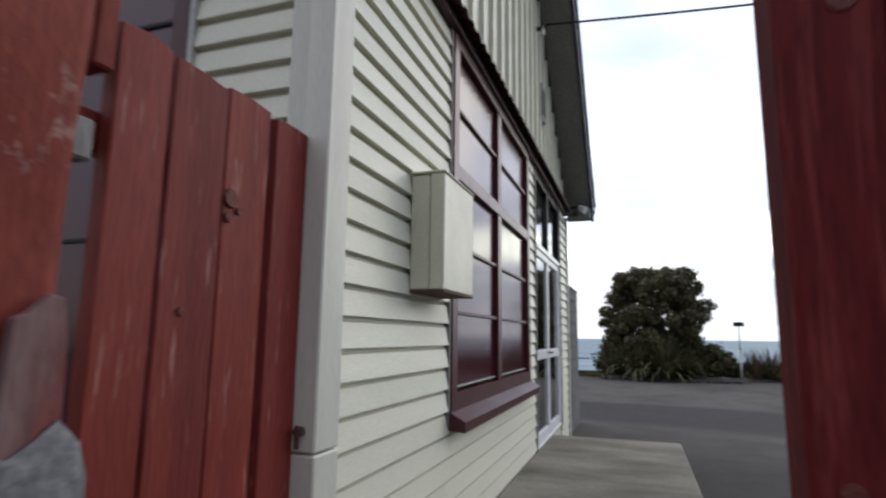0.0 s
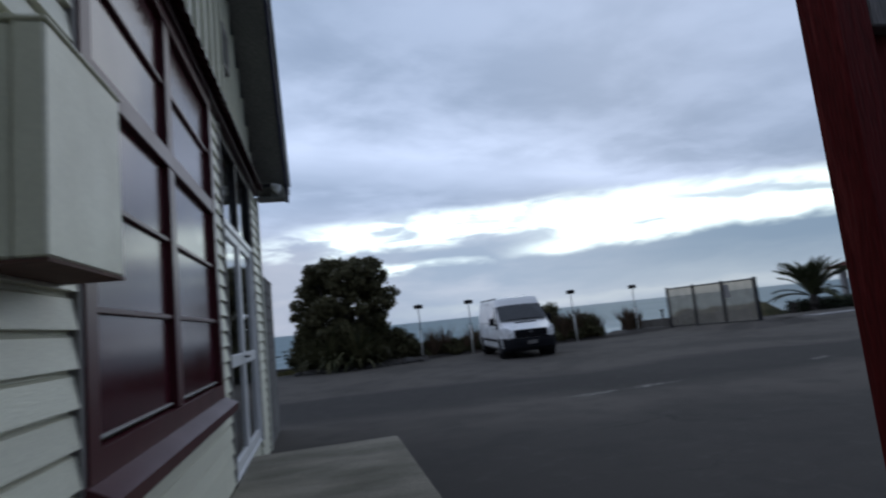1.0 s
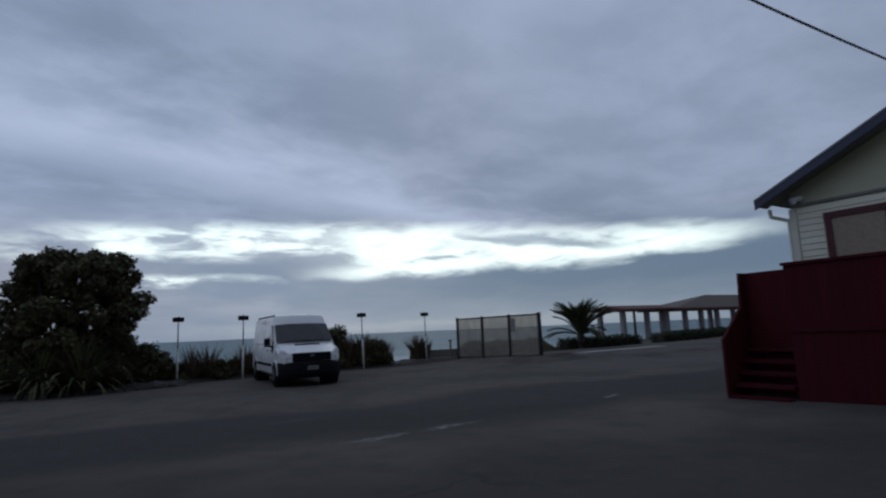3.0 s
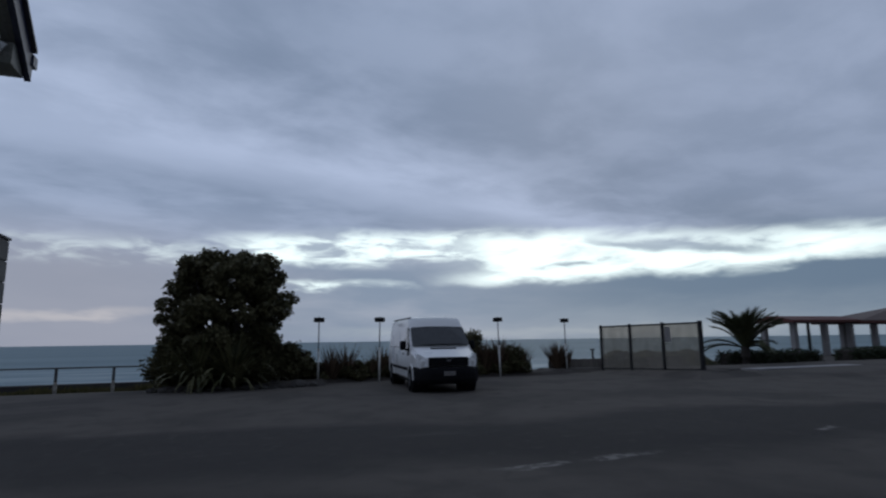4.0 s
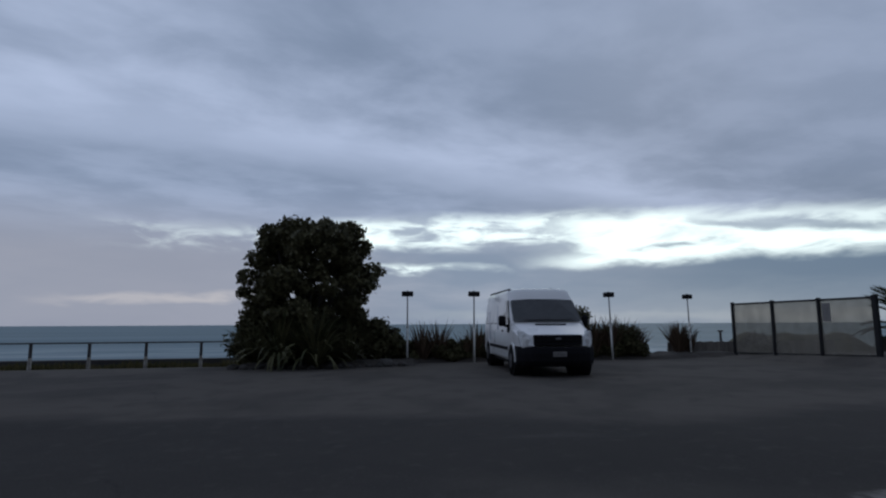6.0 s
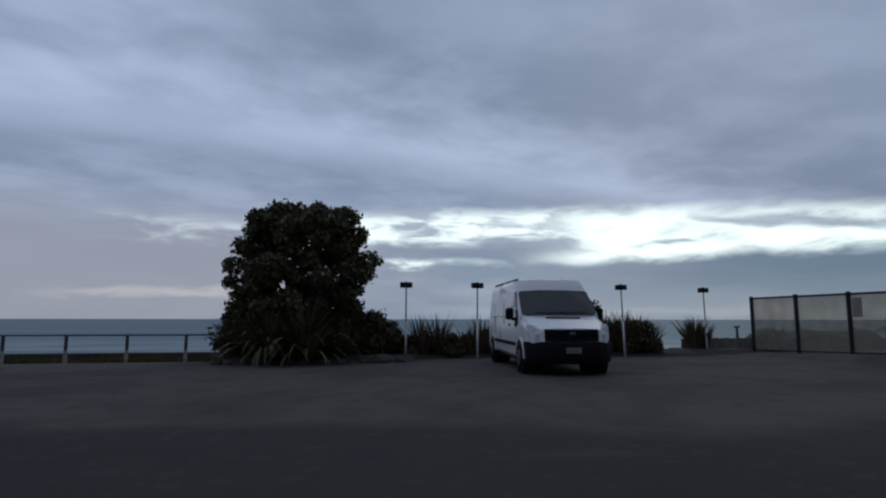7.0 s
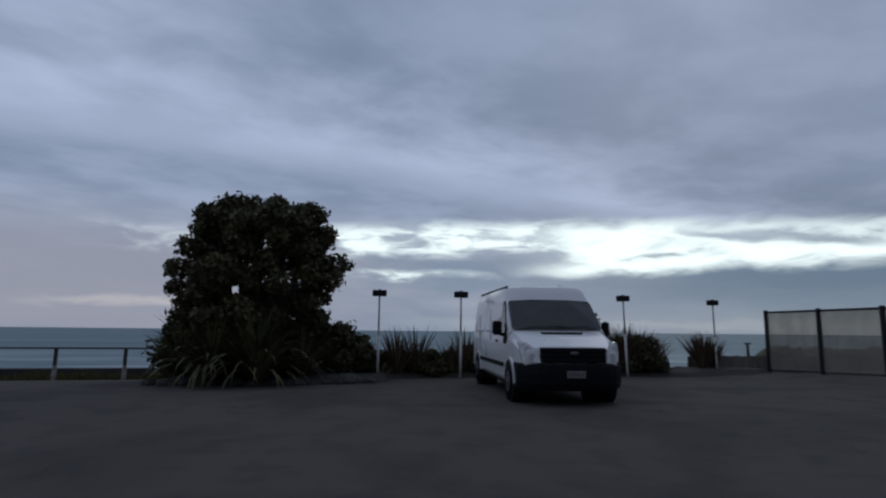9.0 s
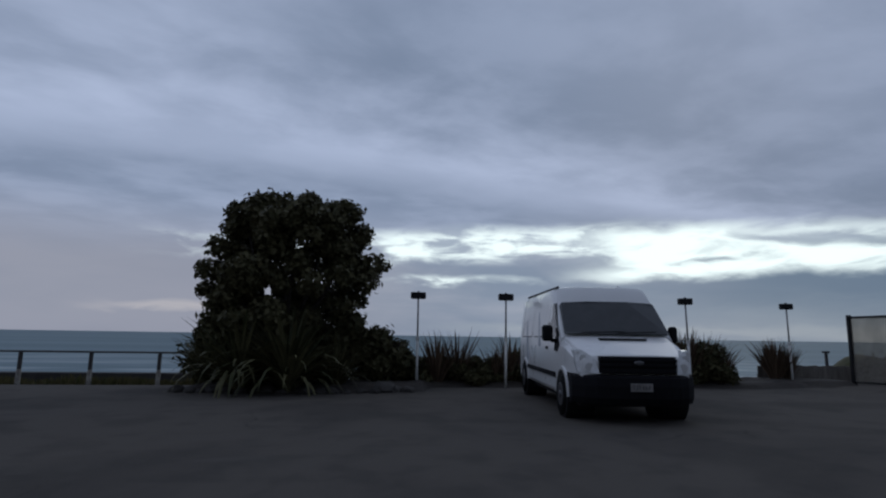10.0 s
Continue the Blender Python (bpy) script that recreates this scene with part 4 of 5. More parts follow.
part("notice", boxes((-0.012, -0.008, -1.42, -1.12, 1.22, 1.78)), M_GREYTIMBER, screen, "faded blank notice sheet")

guard = thing("guard_rail", "low timber guard rail on short painted posts", "rail", at=(-10, 28.0, -0.22))
for i in range(12):
    x = 7.15 - i * 1.76
    bm = bmesh.new()
    box(bm, x - 0.05, x + 0.05, -0.05, 0.05, -0.1, 0.42, bevel=0.012)
    part("post_foot", bm, M_RAILPOST, guard, "pale flaking post foot")
    part("post", boxes((x - 0.042, x + 0.042, -0.042, 0.042, 0.42, 0.865), bevel=0.01), M_RAIL, guard)
for i in range(6):
    x = 8.0 - i * 3.52
    part("rail", boxes((x - 3.51, x, -0.055, 0.055, 0.867, 0.915), bevel=0.012), M_RAIL, guard)
solo("sea_wall", boxes((-40, -1.0, 28.9, 29.2, -1.2, 0.06), bevel=0.02), M_RAIL, "low dark timber edging above the beach", "wall", kind="structure")
bank_v, bank_f = [], []                 # a low grassed sand bank behind the windbreak
for j in range(9):
    for i in range(41):
        u, v = i / 40, j / 8
        x, y = 17.6 + 8.2 * u, 27.8 + 2.0 * v
        swell = math.sin(math.pi * v) ** 0.8 * min(1.0, 6 * u, 6 * (1 - u))
        bank_v.append((x, y, -0.12 + swell * (0.86 + 0.16 * noise.noise((x * 0.9, y, 2.0)) + 0.06 * noise.noise((x * 4, y * 4, 5.0)))))
for j in range(8):
    for i in range(40):
        bank_f.append((j * 41 + i, j * 41 + i + 1, (j + 1) * 41 + i + 1, (j + 1) * 41 + i))
tagged(raw("sand_bank", bank_v, bank_f, M_GRASS), "low rough sand bank with dry grass above the beach", "bank", kind="structure")
M_LOWFENCE = material("silvered_fence_timber", (0.20, 0.18, 0.155), 0.85, second=(0.12, 0.105, 0.09), scale=3, amount=0.9, bump=0.4, stretch=(3, 3, 0.5), each=0.15)
low_fence = thing("low_fence", "low silvered close-boarded timber fence behind the windbreak", "fence", at=(15.9, 27.6, -0.05))
for i in range(46):
    part("board", boxes((-1.2 + i * 0.17, -1.2 + i * 0.17 + 0.160, -0.012, 0.012, -0.1, 0.53 + 0.012 * ((i * 7) % 3))), M_LOWFENCE, low_fence)
for i in range(4):
    part("rail", boxes((-1.2 + i * 1.955, 0.75 + i * 1.955, 0.014, 0.05, 0.2, 0.28)), M_LOWFENCE, low_fence)
marker = thing("marker_post", "short dark post behind the low fence", "post", at=(17.25, 27.8, -0.1))
part("shaft", boxes((-0.035, 0.035, -0.035, 0.035, 0.0, 0.98), bevel=0.006), M_RAIL, marker)
part("cap", boxes((-0.10, 0.10, -0.05, 0.05, 0.982, 1.04), bevel=0.006), M_RAIL, marker)

# rocks round the planting
rockrng = random.Random(11)


def rock(x, y, s):
    bm = bmesh.new()
    bmesh.ops.create_icosphere(bm, subdivisions=2, radius=s)
    off = rockrng.uniform(0, 50)
    for v in bm.verts:
        v.co *= 1 + 0.45 * noise.noise(v.co / s * 1.1 + Vector((off, 0, 0)))
        v.co.z *= 0.6
    ob = solo("rock", bm, M_ROCK, "dark rounded rock edging the planting bed", "rock", "rocks round the bed")
    ob.location = (x, y, ground_z(x, y) + s * 0.18)
    ob.rotation_euler = (0, 0, rockrng.uniform(0, 6))


for i in range(19):
    a = -1.1 + i * 0.27
    rock(a + rockrng.uniform(-0.08, 0.08), 23.9 + 0.05 * (a - 1) ** 2 + rockrng.uniform(-0.12, 0.12), rockrng.uniform(0.10, 0.19))
rock(3.2, 24.3, 0.3)
rock(14.4, 26.3, 0.14)
rock(14.9, 26.25, 0.11)

# ---- plants ----


def leaves(name, centres, count, size, mat, parent, seed, flat=0.75, shell=0.55, long=1.8):
    """Many small leaves in clumps: centres are (x, y, z, radius)."""
    g = np.random.default_rng(seed)
    c = np.array(centres)
    vol = c[:, 3] ** 2
    which = g.choice(len(c), count, p=vol / vol.sum())
    d = g.normal(size=(count, 3))
    d /= np.linalg.norm(d, axis=1)[:, None]
    rad = c[which, 3] * (shell + (1 - shell) * g.random(count) ** 0.6) * (1 + 0.12 * g.normal(size=count))
    p = c[which, :3] + d * rad[:, None] * np.array([1, 1, flat])
    n = d + 0.7 * g.normal(size=(count, 3))
    n /= np.linalg.norm(n, axis=1)[:, None]
    u = np.cross(n, g.normal(size=(count, 3)))
    u /= np.linalg.norm(u, axis=1)[:, None]
    v = np.cross(n, u)
    s = size * (0.6 + 0.8 * g.random(count))[:, None]
    quads = np.stack([p - u * s * long * 0.5, p + v * s * 0.5 + n * s * 0.12, p + u * s * long * 0.5, p - v * s * 0.5 + n * s * 0.12], 1).reshape(-1, 3)
    idx = np.arange(count * 4).reshape(-1, 4)
    return raw(name, quads.tolist(), idx.tolist(), mat, parent)


def limb(bm, pts, r0, r1, sides=8):
    """A tapered, bent limb through points."""
    rings = []
    for i, p in enumerate(pts):
        p = Vector(p)
        d = (Vector(pts[min(i + 1, len(pts) - 1)]) - Vector(pts[max(i - 1, 0)])).normalized()
        q = d.to_track_quat("Z", "Y")
        r = r0 + (r1 - r0) * i / (len(pts) - 1)
        rings.append([bm.verts.new(p + q @ Vector((r * math.cos(k * 2 * math.pi / sides), r * math.sin(k * 2 * math.pi / sides), 0))) for k in range(sides)])
    for a, b in zip(rings, rings[1:]):
        for k in range(sides):
            bm.faces.new((a[k], a[(k + 1) % sides], b[(k + 1) % sides], b[k]))
    bm.faces.new(list(reversed(rings[0])))
    bm.faces.new(rings[-1])


def broad_tree(x, y):
    base = ground_z(x, y)
    tree = thing("coastal_tree", "dense dark round-crowned coastal tree in a rocky bed", "tree", at=(x, y, base))
    g = random.Random(21)
    bm = bmesh.new()
    limb(bm, [(0, 0, -0.1), (0.05, 0, 0.5), (0.0, 0.05, 1.0)], 0.17, 0.13)
    part("trunk", bm, M_BARK, tree, "", True)
    for k in range(11):
        a = k * 2 * math.pi / 11 + g.uniform(-0.2, 0.2)
        r, h = g.uniform(0.9, 1.75), g.uniform(2.3, 3.9)
        bm = bmesh.new()
        limb(bm, [(0, 0.03, g.uniform(0.5, 0.95)), (r * 0.3 * math.cos(a), r * 0.3 * math.sin(a), 1.5), (r * 0.65 * math.cos(a), r * 0.65 * math.sin(a), 0.5 * h + 0.6), (r * math.cos(a), r * math.sin(a), h)], 0.075, 0.02, 6)
        part("limb", bm, M_BARK, tree, "", True)
    blobs = []
    # a domed upper crown, broken shoulders, hollow underside
    for k in range(40):
        a = g.uniform(0, 2 * math.pi)
        r = g.uniform(0.9, 1.95)
        clump = (r * math.cos(a) - 0.15, r * math.sin(a), g.uniform(1.5, 2.5), g.uniform(0.22, 0.40))
        if k % 4:
            blobs.append(clump)
    for k in range(74):
        a = g.uniform(0, 2 * math.pi)
        f = g.random()
        h = 2.15 + 2.15 * f
        env = 2.0 * math.sqrt(max(0.0, 1 - ((h - 2.9) / 1.75) ** 2)) if h > 2.9 else 2.0 - 0.25 * (2.9 - h)
        r = env * g.uniform(0.55, 0.98)
        blobs.append((r * math.cos(a), r * math.sin(a), h, g.uniform(0.26, 0.46)))
    for k in range(14):
        a = k * 2 * math.pi / 14
        blobs.append((1.0 * math.cos(a), 1.0 * math.sin(a), 4.05 + g.uniform(-0.1, 0.12), g.uniform(0.33, 0.48)))
    for bx, bz, br in ((-2.1, 2.75, 0.33), (-2.25, 2.3, 0.26), (-1.95, 2.0, 0.25), (-1.75, 3.3, 0.36), (-1.45, 3.75, 0.36), (2.15, 3.0, 0.36), (1.95, 2.55, 0.36), (0.1, 2.55, 0.26), (-0.15, 2.35, 0.24), (0.9, 2.05, 0.3), (1.75, 3.6, 0.3), (1.85, 3.8, 0.28), (1.55, 4.15, 0.30), (1.35, 4.35, 0.24), (1.15, 4.25, 0.33), (1.7, 2.2, 0.33), (0.3, 2.85, 0.32), (1.1, 1.85, 0.30), (0.5, 3.1, 0.3)):
        blobs.append((bx, g.uniform(-0.4, 0.4), bz, br))
    blobs = [(bx * 0.86 if bx < 0 else bx, by, bz + 0.09 * max(0.0, bz - 3.0), br) for bx, by, bz, br in blobs]
    leaves("crown", blobs, 42000, 0.085, M_LEAF, tree, 5, flat=0.85, shell=0.45)
    return tree


broad_tree(0.75, 25.7)


def shrub(x, y, w, h, seed, label, mat=None, size=0.07, count=5200):
    g = random.Random(seed)
    ob = thing("shrub", label, "shrub", "shrubs along the yard's edge", at=(x, y, ground_z(x, y)))
    bm = bmesh.new()
    for k in range(7):
        a = g.uniform(0, 6.28)
        limb(bm, [(0, 0, -0.05), (0.2 * w * math.cos(a), 0.2 * w * math.sin(a), h * 0.4), (0.36 * w * math.cos(a), 0.36 * w * math.sin(a), h * 0.75)], 0.03, 0.01, 5)
    part("stems", bm, M_BARK, ob)
    blobs = []
    for k in range(26):
        a, f = g.uniform(0, 6.28), g.random()
        zz = h * (0.12 + 0.72 * f)
        r = w * 0.40 * math.sqrt(max(0.05, 1 - (f - 0.15) ** 2)) * g.uniform(0.4, 1)
        blobs.append((r * math.cos(a), r * math.sin(a), zz, g.uniform(0.14, 0.26) * h))
    leaves("foliage", blobs, count, size, mat or M_SHRUB, ob, seed, flat=0.9, shell=0.35, long=2.4)
    return ob


def blades(name, count, length, spread, mat, parent, seed, width=0.05, droop=0.6):
    """Sword-shaped leaves that rise from one base and bend over."""
    g = random.Random(seed)
    vs, fs = [], []
    for k in range(count):
        a = g.uniform(0, 2 * math.pi)
        ln = length * g.uniform(0.65, 1.1)
        tilt = g.uniform(0.05, 1.0) ** 0.8 * spread
        bend = droop * g.uniform(0.2, 1.2)
        w = width * g.uniform(0.7, 1.2)
        px, pz, ang = 0.06 * g.random(), 0.0, tilt * 0.5
        n = 7
        start = len(vs)
        for i in range(n + 1):
            f = i / n
            ww = w * (1 - f ** 2.2) * (0.7 + 0.6 * min(f * 3, 1)) + 0.002
            ox, oy = -math.sin(a) * ww / 2, math.cos(a) * ww / 2
            bx, by = px * math.cos(a), px * math.sin(a)
            vs += [(bx + ox, by + oy, pz), (bx + 0.25 * ww * math.cos(a), by + 0.25 * ww * math.sin(a), pz - 0.12 * ww), (bx - ox, by - oy, pz)]
            ang += bend * (tilt + 0.25) * 2.0 / n * (0.4 + f)
            px += ln / n * math.sin(min(ang, 2.7))
            pz += ln / n * math.cos(min(ang, 2.7))
            pz = max(pz, 0.02)
        for i in range(n):
            b = start + i * 3
            fs += [(b, b + 1, b + 4, b + 3), (b + 1, b + 2, b + 5, b + 4)]
    return raw(name, vs, fs, mat, parent)


def flax(x, y, count, length, spread, mat, seed, label, width=0.055, droop=0.6):
    ob = thing("flax_plant", label, "plant", "flax along the yard's edge", at=(x, y, ground_z(x, y)))
    blades("foliage", count, length, spread, mat, ob, seed, width, droop)
    return ob


GREEN = "green flax clump with long drooping sword leaves under the tree"
flax(1.15, 23.95, 150, 1.95, 1.15, M_FLAX, 1, GREEN, 0.095, 1.25)
flax(0.1, 24.1, 130, 1.9, 1.15, M_FLAX, 2, GREEN, 0.09, 1.15)
flax(-0.7, 25.0, 110, 1.4, 1.2, M_FLAX, 3, GREEN, 0.07, 0.6)
flax(2.1, 24.6, 60, 1.3, 1.1, M_SHRUB, 4, "dark green flax clump in shade", 0.07, 0.9)
UNDER = "dense dark green undergrowth round the tree's foot"
for i, (sx, sy_, sw, sh) in enumerate(((-0.65, 26.0, 1.8, 2.0), (0.1, 25.7, 2.0, 2.2), (1.2, 25.7, 2.0, 2.1), (2.2, 25.8, 1.8, 1.9), (3.15, 25.9, 1.6, 1.5))):
    shrub(sx, sy_, sw, sh, 30 + i, UNDER)
LOW = "low dark green shrub growing behind the pale posts"
for i, (sx, sy_, sw, sh) in enumerate(((4.0, 26.35, 1.5, 0.85), (4.9, 26.3, 1.5, 0.80), (5.8, 26.35, 1.5, 0.85), (6.7, 26.5, 1.5, 0.95), (7.6, 26.7, 1.5, 0.95), (10.3, 26.5, 1.4, 1.0), (10.9, 26.5, 1.2, 0.9))):
    shrub(sx, sy_, sw, sh, 60 + i, LOW, count=3000)
BRONZE = "bronze flax clump with stiff upright blades"
for i, (sx, sy_, n, ln) in enumerate(((4.6, 26.0, 70, 1.4), (5.15, 26.2, 60, 1.5), (6.15, 26.2, 45, 1.15), (6.6, 26.3, 60, 1.4), (10.9, 26.3, 110, 1.6), (11.6, 26.3, 130, 1.6), (12.2, 26.4, 130, 1.5), (12.7, 26.5, 90, 1.2), (14.75, 26.9, 150, 1.35), (15.3, 27.1, 80, 1.1))):
    flax(sx, sy_, n, ln, 1.0, M_FLAXRED, 60 + i, BRONZE, 0.055, 0.30)
LOW = "low brownish coastal shrub between the poles"
for i, (sx, sy_, sw, sh) in enumerate(((4.3, 26.5, 1.2, 0.8), (5.6, 26.7, 1.5, 0.75), (6.6, 26.6, 1.3, 0.8), (7.8, 26.8, 1.5, 0.9), (9.2, 26.6, 1.4, 1.5), (10.4, 26.6, 1.5, 1.2), (12.2, 26.35, 1.8, 1.25), (11.6, 26.5, 1.4, 1.2), (4.2, 27.3, 1.6, 0.75), (5.4, 27.5, 1.6, 0.7), (6.6, 27.4, 1.6, 0.75), (7.8, 27.5, 1.6, 0.8), (9.0, 27.5, 1.6, 0.9), (10.6, 27.5, 1.6, 0.9))):
    shrub(sx, sy_, sw, sh, 80 + i, LOW, None, 0.06, 3600)

shrub(10.65, 26.8, 0.9, 2.05, 119, "tall thin dark shrub standing behind the van", None, 0.07, 2600)
for sx, sy_, sw, sh, seed_ in ((18.5, 27.2, 1.5, 0.85, 120), (19.6, 27.3, 0.9, 0.5, 121)):
    shrub(sx, sy_, sw, sh, seed_, "low dark shrub growing behind the windbreak", None, 0.06, 3000)
heap = bmesh.new()
bmesh.ops.create_icosphere(heap, subdivisions=3, radius=1.0)
for v in heap.verts:
    v.co *= 1 + 0.35 * noise.noise(v.co * 1.7) + 0.15 * noise.noise(v.co * 5)
    v.co = Vector((v.co.x * 0.75, v.co.y * 0.5, v.co.z * 0.13))
bmesh.ops.translate(heap, verts=heap.verts, vec=(17.35, 20.2, 0.22))
solo("soil_heap", heap, M_EARTH, "low dark heap of soil at the windbreak's foot", "soil", kind="", smooth=False)

# the earth bed under the planting, its colour deepened for the plants' shade
bv, bf = [], []
bxs, bys = [-2.2 + 0.3 * i for i in range(63)], [23.6 + 0.25 * j for j in range(20)]
for yy_ in bys:
    for xx_ in bxs:
        front = 23.85 + 0.05 * (xx_ - 1) ** 2 if xx_ < 4.2 else 25.55 + 0.12 * math.sin(xx_ * 1.3)
        rise = max(-0.25, min(0.16, min(yy_ - front, 28.2 - yy_, xx_ + 1.3) * 0.35))
        bv.append((xx_, yy_, ground_z(xx_, yy_) + rise + 0.05 * noise.noise((xx_ * 1.7, yy_ * 1.7, 4))))
for j in range(19):
    for i in range(62):
        bf.append((j * 63 + i, j * 63 + i + 1, (j + 1) * 63 + i + 1, (j + 1) * 63 + i))
tagged(raw("planting_bed", bv, bf, M_EARTH), "bare earth bed under the coastal planting, colour deepened for shade", "soil", kind="structure")
solo("pavement", boxes((20.5, 26.5, 21.5, 22.3, -0.1, 0.165), bevel=0.01), M_COLUMN, "pale concrete strip near the hedge", "pavement", kind="structure")

# verge grass along the guard rail
g = np.random.default_rng(8)
gv, gf = [], []
for k in range(9000):
    x = g.uniform(-24, -1.2)
    y = 28.1 + abs(g.normal()) * 0.35
    h = 0.09 + 0.34 * g.random() * (0.4 + 0.8 * max(0, noise.noise((x * 0.9, 2.0, 0)) + 0.3))
    z = ground_z(x, y) - 0.01
    a, w = g.uniform(0, 6.28), 0.02
    gx, gy = w * math.cos(a), w * math.sin(a)
    b = len(gv)
    gv += [(x - gx, y - gy, z), (x + gx, y + gy, z), (x + g.normal() * 0.05, y + g.normal() * 0.05, z + h)]
    gf.append((b, b + 1, b + 2))
tagged(raw("grass", gv, gf, M_TUFT), "dry tufted grass under the guard rail", "grass", kind="stuff")

# palm, hedges, pergola
palm = thing("palm_tree", "short palm with arching feathery fronds", "palm", at=(25.6, 26.6, ground_z(25.6, 26.6)))
bm = bmesh.new()
limb(bm, [(0, 0, -0.1), (0.0, 0, 0.4), (0.02, 0, 0.9)], 0.26, 0.2, 10)
part("trunk", bm, M_BARK, palm)
pr = random.Random(5)
for k in range(72):
    a, el = k * 2.399, pr.uniform(0.95, 1.52) if k % 7 else pr.uniform(0.2, 0.6)
    ln = pr.uniform(1.7, 2.25)
    vs, fs = [], []
    px, pz, ang = 0.1, 0.8, el
    steps = 26
    for i in range(steps):
        f = i / (steps - 1)
        cx, cyy = px * math.cos(a), px * math.sin(a)
        for side in (-1, 1):
            lw = 0.26 * math.sin(math.pi * min(1, 0.10 + f * 0.86)) + 0.03
            tx, ty = -math.sin(a) * side, math.cos(a) * side
            fwd = 0.30 * math.cos(ang)
            b = len(vs)
            vs += [(cx, cyy, pz), (cx + 0.12 * math.cos(a) * math.cos(ang), cyy + 0.12 * math.sin(a) * math.cos(ang), pz + 0.12 * math.sin(ang)),
                   (cx + tx * lw + fwd * math.cos(a), cyy + ty * lw + fwd * math.sin(a), pz + 0.30 * math.sin(ang) + 0.10)]
            fs.append((b, b + 1, b + 2))
        px += ln / steps * math.cos(ang)
        pz += ln / steps * math.sin(ang)
        ang -= 0.95 / steps * (0.4 + 1.2 * f)
    raw("frond", vs, fs, M_PALM, palm)


def hedge(x0, y0, x1, y1, h, w, seed):
    ln = math.hypot(x1 - x0, y1 - y0)
    ob = thing("hedge", "low clipped dark green hedge", "hedge", "hedges by the pergola", at=((x0 + x1) / 2, (y0 + y1) / 2, ground_z((x0 + x1) / 2, (y0 + y1) / 2)))
    ob.rotation_euler = (0, 0, math.atan2(y1 - y0, x1 - x0))
    g = np.random.default_rng(seed)
    cs = [(u, v, z, 0.3) for u in np.arange(-ln / 2 + 0.2, ln / 2, 0.28) for v in (-w / 2 + 0.2, w / 2 - 0.2) for z in np.arange(0.2, h - 0.1, 0.25)]
    leaves("foliage", cs, int(700 * ln), 0.08, M_HEDGE, ob, seed, flat=1, shell=0.3)
    part("twigs", boxes((-ln / 2 + 0.15, ln / 2 - 0.15, -w / 2 + 0.2, w / 2 - 0.2, -0.05, h - 0.2)), M_BARK, ob)


hedge(25.0, 27.5, 31.6, 27.4, 0.75, 1.1, 1)
hedge(33.0, 26.8, 47.5, 30.5, 0.8, 1.1, 2)

pergola = thing("pergola", "long pergola with grey columns and red tiled roof edges", "pergola", at=(48, 34, 0.0))
for i, x in enumerate((-9.4, -6.3, -3.6, -0.9, 1.6, 4.2, 7.0, 10.0, 13.0)):
    for y in ((0.0, 2.4) if i % 3 == 0 else (0.0,)):
        part("column", boxes((x - 0.19, x + 0.19, y - 0.19, y + 0.19, -0.2, 2.3), bevel=0.02), M_COLUMN, pergola)
bm = bmesh.new()
prism(bm, [(-0.7, 2.35), (-0.7, 2.51), (1.2, 2.85), (3.1, 2.51), (3.1, 2.35)], "x", -10.2, -3.0)
part("roof_section", bm, M_TERRA, pergola, "red tiled roof section")
part("eave_beam", boxes((-3.4, 16.0, -0.75, 3.15, 2.25, 2.47), bevel=0.02), M_TERRA, pergola, "dark red eave beam")
hip = bmesh.new()
low4 = [hip.verts.new(p) for p in ((-3.4, -0.75, 2.475), (16.0, -0.75, 2.475), (16.0, 3.15, 2.475), (-3.4, 3.15, 2.475))]
top2 = [hip.verts.new(p) for p in ((4.5, 1.2, 3.75), (16.0, 1.2, 3.75))]
for f_ in ((low4[0], low4[1], top2[1], top2[0]), (low4[2], low4[3], top2[0], top2[1]), (low4[3], low4[0], top2[0]), (low4[1], low4[2], top2[1]), tuple(reversed(low4))):
    hip.faces.new(f_)
bmesh.ops.recalc_face_normals(hip, faces=hip.faces)
part("hip_roof", hip, M_HIP, pergola, "weathered grey-brown hipped roof")
part("downpipe", boxes((-8.05, -7.9, -0.1, 0.05, -0.1, 2.3)), M_BLACK, pergola)

# overhead cable
cable = bpy.data.curves.new("overhead_cable", "CURVE")
cable.dimensions, cable.bevel_depth, cable.bevel_resolution = "3D", 0.014, 2
sp = cable.splines.new("POLY")
sp.points.add(24)
A, B = Vector((-0.78, 6.75, 5.46)), Vector((10.82, 5.75, 4.66))
for i in range(25):
    f = i / 24
    p = A.lerp(B, f)
    sp.points[i].co = (p.x, p.y, p.z - 0.19 * 4 * f * (1 - f), 1)
cob = new("overhead_cable", cable)
cable.materials.append(M_BLACK)
tagged(cob, "thin black overhead cable slung between two gables", "cable")
ins = thing("cable_insulator", "small dark cable bracket on the hall gable", "bracket", at=(-0.86, 6.75, 5.42))
part("arm", boxes((-0.06, 0.09, -0.02, 0.02, -0.02, 0.02)), M_BLACK, ins)
bm = bmesh.new()
rod(bm, (0.05, 0, -0.09), (0.05, 0, 0.02), 0.022)
part("knob", bm, M_WHITE, ins)

# ---- the red-fenced house across the yard ----
HX = 11.2
house = thing("gable_house", "cream weatherboard house with gable behind a red deck wall", "house", at=(HX + 3, 3.88, 0.1))


def gpart(name, bm, mat, parent=None, label=""):
    bmesh.ops.translate(bm, verts=bm.verts, vec=-Vector((HX + 3, 4.2, 0.1)))
    return part(name, bm, mat, parent or house, label)


